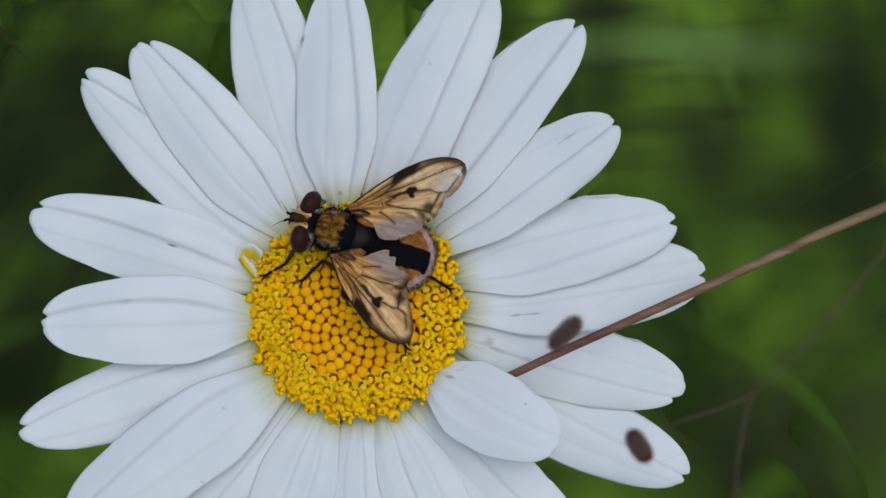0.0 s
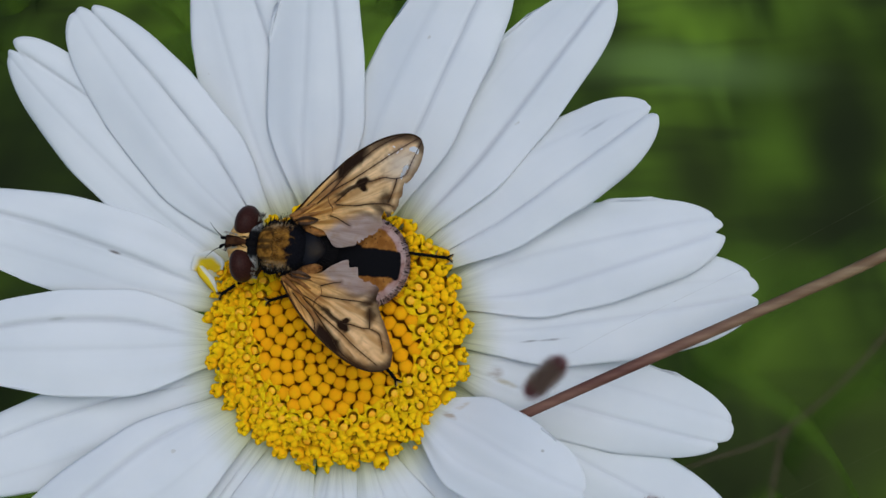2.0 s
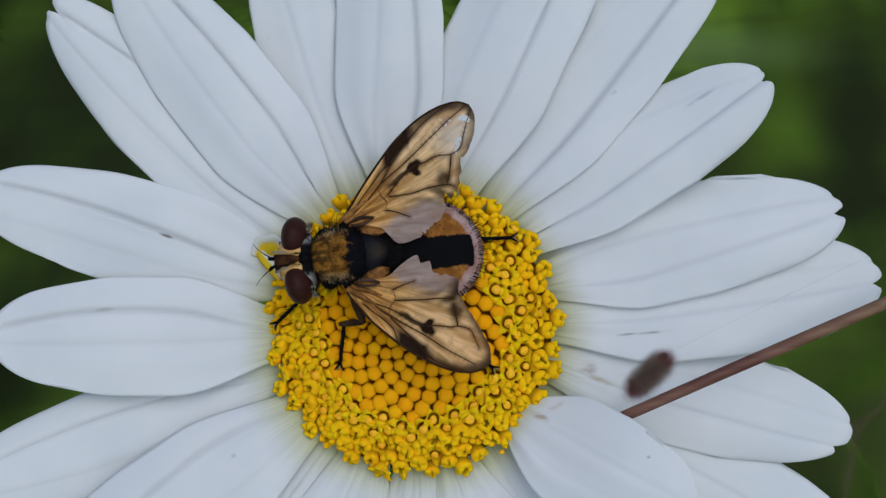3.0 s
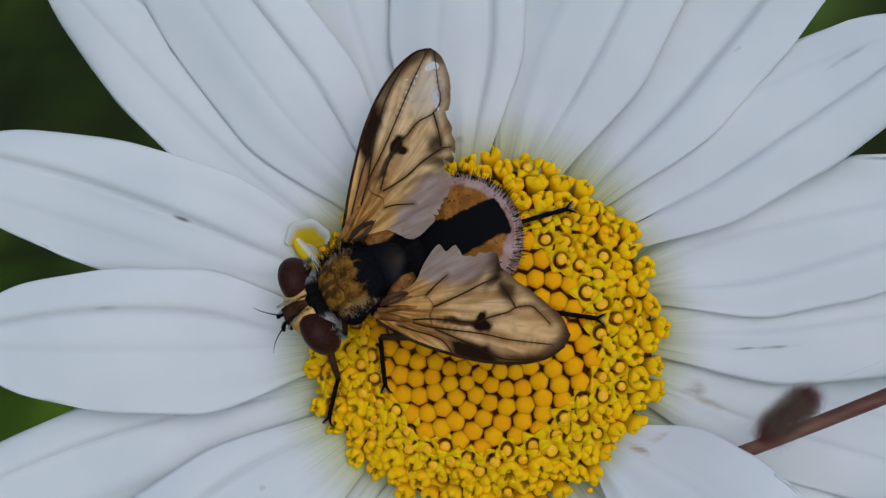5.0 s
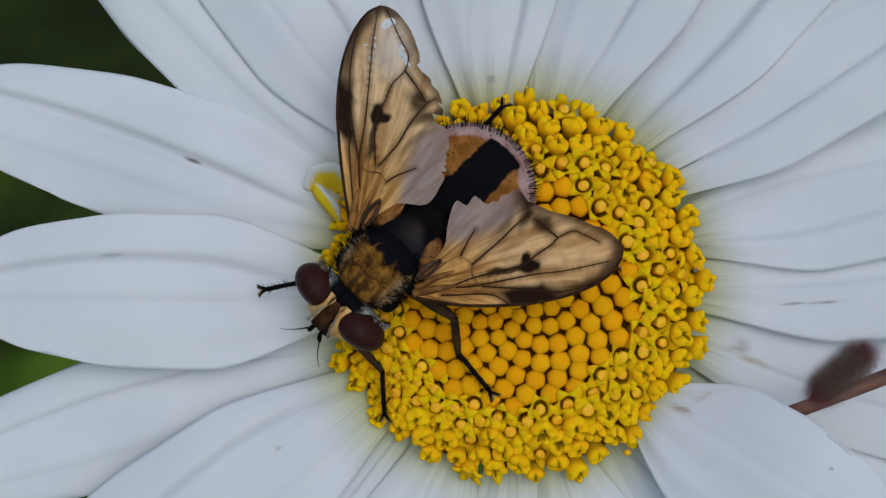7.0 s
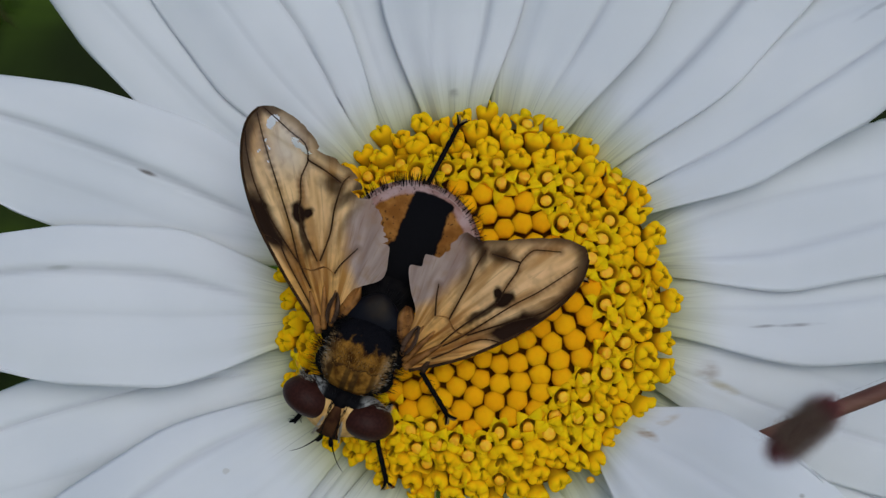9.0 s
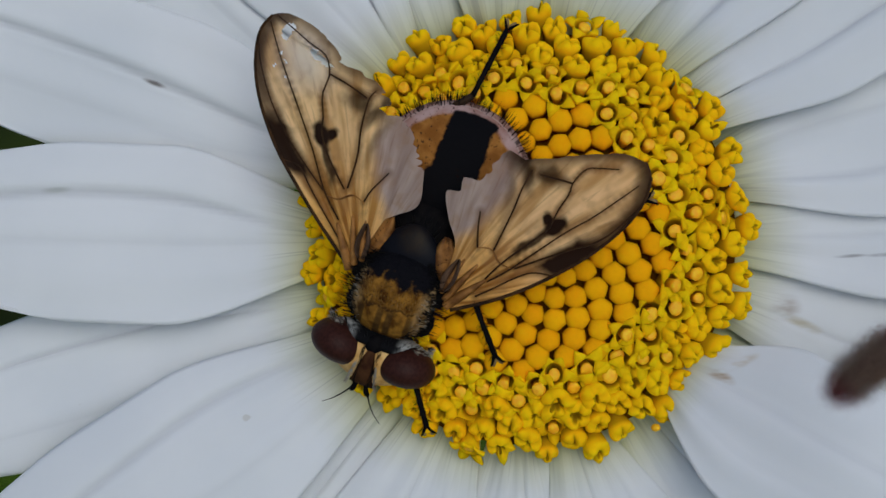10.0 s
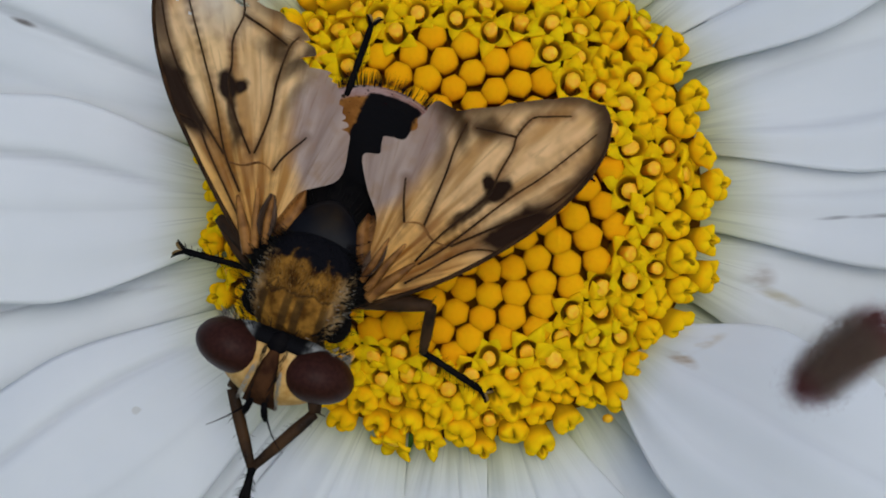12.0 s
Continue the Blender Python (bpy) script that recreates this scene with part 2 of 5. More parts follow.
def make_wing():
    m, nt, b = shader("wing_membrane", rough=0.45, spec=0.06)
    pos = nt.nodes.new("ShaderNodeTexCoord").outputs["Object"]
    sx = nt.nodes.new("ShaderNodeSeparateXYZ")
    nt.links.new(pos, sx.inputs[0])
    cb = nt.nodes.new("ShaderNodeCombineXYZ")
    nt.links.new(sx.outputs[0], cb.inputs[0])
    nt.links.new(math_node(nt, "ABSOLUTE", sx.outputs[1]), cb.inputs[1])
    warp = node(nt, "ShaderNodeTexNoise", Scale=1100.0, Detail=5.0)
    nt.links.new(cb.outputs[0], warp.inputs["Vector"])
    off = nt.nodes.new("ShaderNodeVectorMath")
    off.operation = "MULTIPLY_ADD"
    nt.links.new(warp.outputs["Color"], off.inputs[0])
    off.inputs[1].default_value = (0.00055, 0.00055, 0)
    nt.links.new(cb.outputs[0], off.inputs[2])
    shift = nt.nodes.new("ShaderNodeVectorMath")
    shift.operation = "SUBTRACT"
    nt.links.new(off.outputs[0], shift.inputs[0])
    shift.inputs[1].default_value = (0.000275, 0.000275, 0)
    flat = nt.nodes.new("ShaderNodeVectorMath")
    flat.operation = "MULTIPLY"
    nt.links.new(shift.outputs[0], flat.inputs[0])
    flat.inputs[1].default_value = (1, 1, 0)
    v = flat.outputs[0]
    # pleats that fan out from the root, their light and shade painted as streaks
    fx = math_node(nt, "SUBTRACT", 4.1 * MM, sx.outputs[0])
    fy = math_node(nt, "SUBTRACT", math_node(nt, "ABSOLUTE", sx.outputs[1]), 1.3 * MM)
    fan = math_node(nt, "ARCTAN2", fy, fx)
    far = math_node(nt, "SQRT", math_node(nt, "ADD", math_node(nt, "MULTIPLY", fx, fx), math_node(nt, "MULTIPLY", fy, fy)))
    polar = nt.nodes.new("ShaderNodeCombineXYZ")
    nt.links.new(math_node(nt, "MULTIPLY", fan, 8.0), polar.inputs[0])
    nt.links.new(math_node(nt, "MULTIPLY", far, 260.0), polar.inputs[1])
    nt.links.new(math_node(nt, "SIGN", sx.outputs[1]), polar.inputs[2])
    fold = grain(nt, 1.4, 2.5, polar.outputs[0])
    c = mix(nt, ramp(nt, fold, 0.32, 0.62), (0.50, 0.245, 0.062), (0.92, 0.555, 0.21))
    c = mix(nt, ramp(nt, far, 2.2 * MM, 4.8 * MM, 0.0, 0.6), c, mix(nt, ramp(nt, fold, 0.30, 0.58), (0.60, 0.365, 0.155), (0.95, 0.69, 0.39)))
    root = spot(nt, v, 2.9, 2.5, 1.9, 1.15, 135, 0.6)
    c = mix(nt, math_node(nt, "MULTIPLY", root, 0.9), c, mix(nt, ramp(nt, fold, 0.35, 0.6), (0.32, 0.12, 0.022), (0.85, 0.46, 0.12)))
    lobe = spot(nt, v, 0.1, 0.9, 2.5, 1.3, -22, 0.3)
    c = mix(nt, math_node(nt, "MULTIPLY", lobe, 0.92), c, mix(nt, ramp(nt, fold, 0.3, 0.7), (0.34, 0.25, 0.225), (0.47, 0.375, 0.345)))
    clear = math_node(nt, "MULTIPLY", spot(nt, v, -1.9, 5.3, 1.1, 0.8, -30, 0.9), ramp(nt, sx.outputs[1], -0.1 * MM, 0.1 * MM, 1.0, 0.0))
    c = mix(nt, math_node(nt, "MULTIPLY", clear, 0.5), c, (0.70, 0.60, 0.46))
    gap, rimgap = attribute(nt, "vein_gap"), attribute(nt, "margin_gap")
    patchy = ramp(nt, grain(nt, 900.0, 3.0, v), 0.3, 0.65, 0.35, 1.0)
    c = mix(nt, math_node(nt, "MULTIPLY", ramp(nt, gap, 0.02, 0.24, 0.8, 0.0), patchy), c, (0.12, 0.045, 0.013))
    c = mix(nt, ramp(nt, grain(nt, 1700.0, 5.0, v), 0.45, 0.72, 0.0, 0.38), c, (0.36, 0.20, 0.085))
    ribs = nt.nodes.new("ShaderNodeCombineXYZ")
    nt.links.new(math_node(nt, "MULTIPLY", fan, 34.0), ribs.inputs[0])
    nt.links.new(math_node(nt, "MULTIPLY", far, 500.0), ribs.inputs[1])
    thin = grain(nt, 1.2, 3.0, ribs.outputs[0])
    c = mix(nt, ramp(nt, thin, 0.56, 0.66, 0.0, 0.28), c, (0.24, 0.12, 0.045))
    outer = math_node(nt, "MULTIPLY", ramp(nt, sx.outputs[0], -0.9 * MM, 0.9 * MM, 1.0, 0.0), ramp(nt, math_node(nt, "ADD", rimgap, math_node(nt, "MULTIPLY", patchy, 0.2)), 0.14, 0.74, 1.0, 0.0))
    outer = math_node(nt, "MULTIPLY", outer, ramp(nt, sx.outputs[1], -0.1 * MM, 0.1 * MM, 0.8, 0.92))
    c = mix(nt, outer, c, (0.060, 0.028, 0.014))
    stain = outer
    lead = math_node(nt, "ADD", attribute(nt, "costa_gap"), math_node(nt, "MULTIPLY", math_node(nt, "SUBTRACT", patchy, 0.6), 0.25))
    vx = nt.nodes.new("ShaderNodeSeparateXYZ")
    nt.links.new(v, vx.inputs[0])
    stretch = math_node(nt, "MULTIPLY", ramp(nt, vx.outputs[0], 1.5 * MM, 1.9 * MM, 1.0, 0.0), ramp(nt, vx.outputs[0], -0.5 * MM, 0.5 * MM))
    costal = math_node(nt, "MULTIPLY", stretch, ramp(nt, lead, 0.5, 0.8, 1.0, 0.0))
    tail = math_node(nt, "MULTIPLY", ramp(nt, vx.outputs[0], -0.2 * MM, 0.6 * MM, 0.6, 0.0), ramp(nt, lead, 0.2, 0.55, 1.0, 0.0))
    costal = math_node(nt, "MAXIMUM", costal, tail)
    stain = math_node(nt, "MAXIMUM", stain, costal)
    c = mix(nt, costal, c, (0.022, 0.010, 0.005))
    dark = (0.018, 0.008, 0.004)
    for x, y, rx, ry, turn, soft, amount in (
            (0.05, 3.66, 0.24, 0.22, 0, 0.4, 1.0), (0.2, 4.02, 0.42, 0.34, -30, 0.35, 1.0), (0.95, 3.55, 1.0, 0.20, -31, 0.55, 0.9),
            (-1.2, 3.3, 0.38, 0.58, 8, 0.7, 0.85), (-0.9, 2.75, 0.5, 0.2, 30, 0.7, 0.75),
            (-1.35, 2.4, 0.6, 0.28, 20, 0.8, 0.8), (-0.3, 2.3, 1.0, 0.22, 10, 0.8, 0.5)):
        here = math_node(nt, "MULTIPLY", spot(nt, v, x, y, rx, ry, turn, soft), amount)
        stain = math_node(nt, "MAXIMUM", stain, here)
        c = mix(nt, here, c, dark)
    nt.links.new(c, b.inputs["Base Color"])
    bump(nt, b, math_node(nt, "ADD", fold, math_node(nt, "MULTIPLY", thin, 0.10)), 0.8, 0.00016)
    mx = see_through(m, nt, b, c, 0.25)
    clearness = nt.nodes.new("ShaderNodeBsdfTransparent")
    last = nt.nodes.new("ShaderNodeMixShader")
    nt.links.new(math_node(nt, "MULTIPLY", math_node(nt, "ADD", math_node(nt, "MULTIPLY", clear, 0.3), 0.06), math_node(nt, "SUBTRACT", 1.0, stain)), last.inputs["Fac"])
    nt.links.new(mx.outputs[0], last.inputs[1])
    nt.links.new(clearness.outputs[0], last.inputs[2])
    nt.links.new(last.outputs[0], nt.nodes["Material Output"].inputs["Surface"])
    return m


def make_down():
    """Olive-brown fuzz, maroon towards both ends."""
    m, nt, b = shader("soft_down", rough=0.9, spec=0.05)
    c = mix(nt, ramp(nt, attribute(nt, "end"), 0.3, 0.8), (0.22, 0.15, 0.115), (0.20, 0.062, 0.068))
    nt.links.new(c, b.inputs["Base Color"])
    return m


def blurred_margins(m, nt, body, low):
    """Fades a blade out towards its margins, in imitation of soft focus."""
    clear = nt.nodes.new("ShaderNodeBsdfTransparent")
    last = nt.nodes.new("ShaderNodeMixShader")
    nt.links.new(ramp(nt, attribute(nt, "margin"), 0.0, 0.9, low, 1.0), last.inputs["Fac"])
    nt.links.new(body.outputs[0], last.inputs[1])
    nt.links.new(clear.outputs[0], last.inputs[2])
    nt.links.new(last.outputs[0], nt.nodes["Material Output"].inputs["Surface"])


def make_twig():
    m, nt, b = shader("twig_dry_brown", rough=0.8, spec=0.1)
    nt.links.new(mix(nt, grain(nt, 400.0, 3.0), (0.065, 0.045, 0.028), (0.12, 0.085, 0.058)), b.inputs["Base Color"])
    blurred_margins(m, nt, b, 0.6)
    return m


def make_grass():
    m, nt, b = shader("grass_green", rough=0.7, spec=0.1)
    isl = nt.nodes.new("ShaderNodeNewGeometry").outputs["Random Per Island"]
    c = mix(nt, isl, (0.055, 0.10, 0.013), (0.165, 0.285, 0.022))
    c = mix(nt, ramp(nt, isl, 0.90, 0.93), c, (0.22, 0.17, 0.07))
    g = grain(nt, 30.0, 2.0, stretch=(1, 1, 0.2))
    c = mix(nt, ramp(nt, g, 0.3, 0.8, 0.0, 0.5), c, (0.06, 0.11, 0.016))
    nt.links.new(c, b.inputs["Base Color"])
    body = see_through(m, nt, b, c, 0.35)
    blurred_margins(m, nt, body, 0.35)
    return m


def make_sward():
    """Low, dense turf, seen as one soft mat, with shade painted into its colour."""
    m, nt, b = shader("turf_mat", rough=0.95, spec=0.05)
    a = grain(nt, 14.0, 2.0, stretch=(1, 0.35, 1))
    d = grain(nt, 22.0, 1.0, stretch=(0.3, 1, 1))
    c = mix(nt, ramp(nt, a, 0.3, 0.70), (0.022, 0.036, 0.008), (0.165, 0.275, 0.024))
    c = mix(nt, ramp(nt, d, 0.45, 0.8, 0.0, 0.7), c, (0.035, 0.050, 0.016))
    h = grain(nt, 34.0, 2.0, stretch=(1, 0.22, 1))
    c = mix(nt, ramp(nt, h, 0.48, 0.72, 0.0, 0.5), c, (0.115, 0.19, 0.024))
    k = grain(nt, 30.0, 2.0, stretch=(0.2, 1, 1))
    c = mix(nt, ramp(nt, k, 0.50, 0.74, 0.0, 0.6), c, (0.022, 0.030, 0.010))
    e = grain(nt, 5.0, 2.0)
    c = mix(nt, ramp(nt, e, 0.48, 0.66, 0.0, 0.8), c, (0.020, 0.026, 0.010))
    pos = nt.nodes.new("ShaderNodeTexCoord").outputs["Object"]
    # dark ovals: shade behind the flower, painted in; light ovals: brighter grass
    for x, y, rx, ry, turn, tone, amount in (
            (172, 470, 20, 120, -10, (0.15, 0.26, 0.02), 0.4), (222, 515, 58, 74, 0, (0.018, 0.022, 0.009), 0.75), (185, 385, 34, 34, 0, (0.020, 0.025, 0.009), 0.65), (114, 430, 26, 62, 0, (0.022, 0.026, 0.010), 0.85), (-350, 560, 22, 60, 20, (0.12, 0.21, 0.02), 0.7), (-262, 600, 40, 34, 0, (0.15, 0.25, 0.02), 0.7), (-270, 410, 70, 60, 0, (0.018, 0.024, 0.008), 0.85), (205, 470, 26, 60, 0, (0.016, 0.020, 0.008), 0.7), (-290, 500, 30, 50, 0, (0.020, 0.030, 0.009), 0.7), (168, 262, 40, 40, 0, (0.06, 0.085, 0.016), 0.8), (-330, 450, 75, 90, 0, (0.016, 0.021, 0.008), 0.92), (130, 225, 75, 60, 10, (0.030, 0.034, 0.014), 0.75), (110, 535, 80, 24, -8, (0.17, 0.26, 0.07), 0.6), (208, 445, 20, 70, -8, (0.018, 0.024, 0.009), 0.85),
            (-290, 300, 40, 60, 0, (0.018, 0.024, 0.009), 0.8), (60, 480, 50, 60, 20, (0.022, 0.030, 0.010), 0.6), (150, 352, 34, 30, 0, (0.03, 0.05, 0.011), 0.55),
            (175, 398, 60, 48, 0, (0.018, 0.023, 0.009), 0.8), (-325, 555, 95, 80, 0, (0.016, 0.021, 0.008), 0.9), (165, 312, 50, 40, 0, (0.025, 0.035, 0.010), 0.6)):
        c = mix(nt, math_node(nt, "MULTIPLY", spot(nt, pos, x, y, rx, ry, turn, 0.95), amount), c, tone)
    nt.links.new(c, b.inputs["Base Color"])
    bump(nt, b, a, 0.5, 0.02)
    return m


def make_dry_stem():
    """Red-brown towards the tip, straw-coloured further down."""
    m, nt, b = shader("dry_stem_red_brown", rough=0.6, spec=0.3)
    sx = nt.nodes.new("ShaderNodeSeparateXYZ")
    nt.links.new(nt.nodes.new("ShaderNodeTexCoord").outputs["Object"], sx.inputs[0])
    g = grain(nt, 1300.0, 4.0, stretch=(0.12, 1, 1))
    red = mix(nt, ramp(nt, g, 0.3, 0.7), (0.10, 0.035, 0.026), (0.22, 0.11, 0.075))
    straw = mix(nt, ramp(nt, g, 0.3, 0.7), (0.17, 0.10, 0.05), (0.32, 0.22, 0.12))
    nt.links.new(mix(nt, ramp(nt, sx.outputs[0], 16 * MM, 30 * MM), red, straw), b.inputs["Base Color"])
    bump(nt, b, g, 0.3, 0.0001)
    return m


PETAL = make_petal_white()
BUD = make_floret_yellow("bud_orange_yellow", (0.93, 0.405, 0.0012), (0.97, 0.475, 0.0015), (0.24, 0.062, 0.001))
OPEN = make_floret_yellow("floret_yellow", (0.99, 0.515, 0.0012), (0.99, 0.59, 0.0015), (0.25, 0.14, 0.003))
CURL = make_curl()
STYLE = make_plain("pollen_orange", (0.95, 0.42, 0.002), (0.97, 0.62, 0.003), 5000.0)
RECEPTACLE = make_plain("receptacle_olive", (0.11, 0.038, 0.0015), (0.19, 0.075, 0.002), 1500.0, rough=0.9, spec=0.02)
STALK = make_plain("stalk_green", (0.05, 0.10, 0.015), (0.09, 0.16, 0.03), 400.0)
THORAX = make_thorax()
ABDOMEN = make_abdomen()
WING = make_wing()
VEIN = make_plain("vein_brown", (0.020, 0.010, 0.005), (0.055, 0.026, 0.010), 2000.0, rough=0.6, spec=0.08)
BLACK = make_plain("cuticle_black", (0.003, 0.003, 0.004), (0.008, 0.007, 0.007), 2500.0, rough=0.8, spec=0.03)
SHIELD = make_shield()
LEG = make_plain("leg_dark_brown", (0.012, 0.008, 0.006), (0.060, 0.030, 0.013), 1300.0, rough=0.55, spec=0.09)
EYE = make_plain("eye_maroon", (0.026, 0.009, 0.007), (0.042, 0.014, 0.010), 9000.0, rough=0.42, spec=0.08, relief=0.25, depth=0.00003)
GOLD = make_plain("face_gold", (0.48, 0.25, 0.06), (0.72, 0.46, 0.17), 2500.0, rough=0.6, spec=0.15)
GREY = make_head_back()
FRONS = make_plain("forehead_brown", (0.030, 0.012, 0.006), (0.075, 0.032, 0.013), 2600.0, rough=0.8, spec=0.03)
SCALE = make_plain("calypter_brown", (0.09, 0.032, 0.007), (0.40, 0.18, 0.045), 1500.0, rough=0.5, spec=0.15)
FLAP = make_plain("calypter_grey_brown", (0.025, 0.014, 0.008), (0.11, 0.062, 0.036), 1300.0, rough=0.55, spec=0.12, stretch=(0.4, 2, 1))
HAIR = make_plain("bristle_black", (0.004, 0.004, 0.004), (0.009, 0.008, 0.007), 3000.0, rough=0.7, spec=0.08)
DUST = make_plain("hair_silvery", (0.26, 0.24, 0.20), (0.42, 0.38, 0.31), 3000.0, rough=0.7, spec=0.1)
PAD = make_plain("pad_olive", (0.16, 0.10, 0.035), (0.30, 0.20, 0.08), 4000.0, rough=0.8, spec=0.1)
GILT = make_plain("hair_golden", (0.15, 0.072, 0.013), (0.34, 0.18, 0.042), 3000.0, rough=0.6, spec=0.15)
DRYSTEM = make_dry_stem()
HUSK = make_plain("spikelet_purple_brown", (0.12, 0.060, 0.052), (0.19, 0.12, 0.095), 1600.0, rough=0.8)
DOWN = make_down()
PALEHAIR = make_plain("wiry_stalk", (0.12, 0.12, 0.06), (0.2, 0.18, 0.1), 900.0)
GRASS = make_grass()
TWIG = make_twig()
SOIL = make_sward()


# ---- building helpers ----
def mesh_of(name, bm, materials, smooth=True):
    me = bpy.data.meshes.new(name)
    bmesh.ops.recalc_face_normals(bm, faces=bm.faces[:])
    bm.to_mesh(me)
    bm.free()
    for m in materials:
        me.materials.append(m)
    if smooth:
        me.shade_smooth()
    return me


def part(name, bm, material, parent, label="", smooth=True):
    mats = material if isinstance(material, (list, tuple)) else [material]
    me = bm if isinstance(bm, bpy.types.Mesh) else mesh_of(name, bm, mats, smooth)
    ob = new(name, me)
    ob.parent = parent
    if label:
        tagged(ob, label)
    return ob


def spline(points, n):
    """n + 1 points on a smooth curve through the given ones."""
    p = [Vector(q) for q in points]
    out = []
    for k in range(n + 1):
        t = k / n * (len(p) - 1)
        i = min(int(t), len(p) - 2)
        u = t - i
        a, b, c, d = p[max(i - 1, 0)], p[i], p[i + 1], p[min(i + 2, len(p) - 1)]
        out.append(0.5 * (2 * b + (c - a) * u + (2 * a - 5 * b + 4 * c - d) * u * u + (3 * b - a - 3 * c + d) * u ** 3))
    return out


def tube(bm, line, radii, sides=8, mat=0, closed=True):
    """A tube along a line of points, its radius running through radii."""
    rings = []
    n = len(line)
    side = None
    for k, p in enumerate(line):
        d = (line[min(k + 1, n - 1)] - line[max(k - 1, 0)]).normalized()
        if side is None:
            side = d.orthogonal().normalized()
        side = (side - d * side.dot(d)).normalized()
        up = d.cross(side)
        x = k / (n - 1) * (len(radii) - 1)
        i = min(int(x), len(radii) - 2)
        r = radii[i] + (radii[i + 1] - radii[i]) * (x - i)
        rings.append([bm.verts.new(p + (side * math.cos(a) + up * math.sin(a)) * r) for a in (2 * math.pi * j / sides for j in range(sides))])
    for a, b in zip(rings, rings[1:]):
        for j in range(sides):
            f = bm.faces.new((a[j], a[(j + 1) % sides], b[(j + 1) % sides], b[j]))
            f.material_index = mat
    if closed:
        for ring in (rings[0], rings[-1]):
            f = bm.faces.new(ring)
            f.material_index = mat
    return rings


def blob(bm, center, size, m=None, rings=16, sides=24, mat=0, shape=None):
    """A closed rounded body; shape may push each of its points."""
    c = Vector(center)
    rows = []
    for i in range(rings + 1):
        th = math.pi * i / rings
        row = []
        for j in range(1 if i in (0, rings) else sides):
            ph = 2 * math.pi * j / sides
            d = Vector((math.sin(th) * math.cos(ph), math.sin(th) * math.sin(ph), math.cos(th)))
            if shape:
                d = shape(d)
            p = Vector((d.x * size[0], d.y * size[1], d.z * size[2]))
            if m:
                p = m @ p
            row.append(bm.verts.new(c + p))
        rows.append(row)
    for a, b in zip(rows, rows[1:]):
        for j in range(sides):
            k = (j + 1) % sides
            if len(a) == 1:
                f = bm.faces.new((a[0], b[j], b[k]))
            elif len(b) == 1:
                f = bm.faces.new((a[j], b[0], a[k]))
            else:
                f = bm.faces.new((a[j], b[j], b[k], a[k]))
            f.material_index = mat
    return rows


def bristle(bm, root, way, length, thick, bend=(0, 0, 0)):
    """One tapering hair."""
    d = Vector(way).normalized()
    s = d.orthogonal().normalized()
    u = d.cross(s)
    base = [bm.verts.new(root + (s * math.cos(a) + u * math.sin(a)) * thick) for a in (0, 2.1, 4.2)]
    mid = Vector(root) + d * length * 0.55 + Vector(bend) * length * 0.25
    middle = [bm.verts.new(mid + (s * math.cos(a) + u * math.sin(a)) * thick * 0.6) for a in (0, 2.1, 4.2)]
    tip = bm.verts.new(Vector(root) + d * length + Vector(bend) * length)
    for j in range(3):
        k = (j + 1) % 3
        bm.faces.new((base[j], base[k], middle[k], middle[j]))
        bm.faces.new((middle[j], middle[k], tip))


def ease(x, a, b):
    x = min(max((x - a) / (b - a), 0.0), 1.0)
    return x * x * (3 - 2 * x)


# ---- ground ----
def build_ground():
    bm = bmesh.new()
    n = 40
    grid = [[bm.verts.new(((i / n - 0.5) ** 3 * 400, (j / n - 0.5) ** 3 * 400, 0)) for j in range(n + 1)] for i in range(n + 1)]
    for i in range(n):
        for j in range(n):
            bm.faces.new((grid[i][j], grid[i + 1][j], grid[i + 1][j + 1], grid[i][j + 1]))
    for v in bm.verts:
        v.co.z = 0.012 * noise.noise(v.co * 9) if v.co.length < 3 else 0.0
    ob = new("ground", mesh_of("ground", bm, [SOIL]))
    tagged(ob, "low dense green turf in soft shade", "ground", kind="structure")


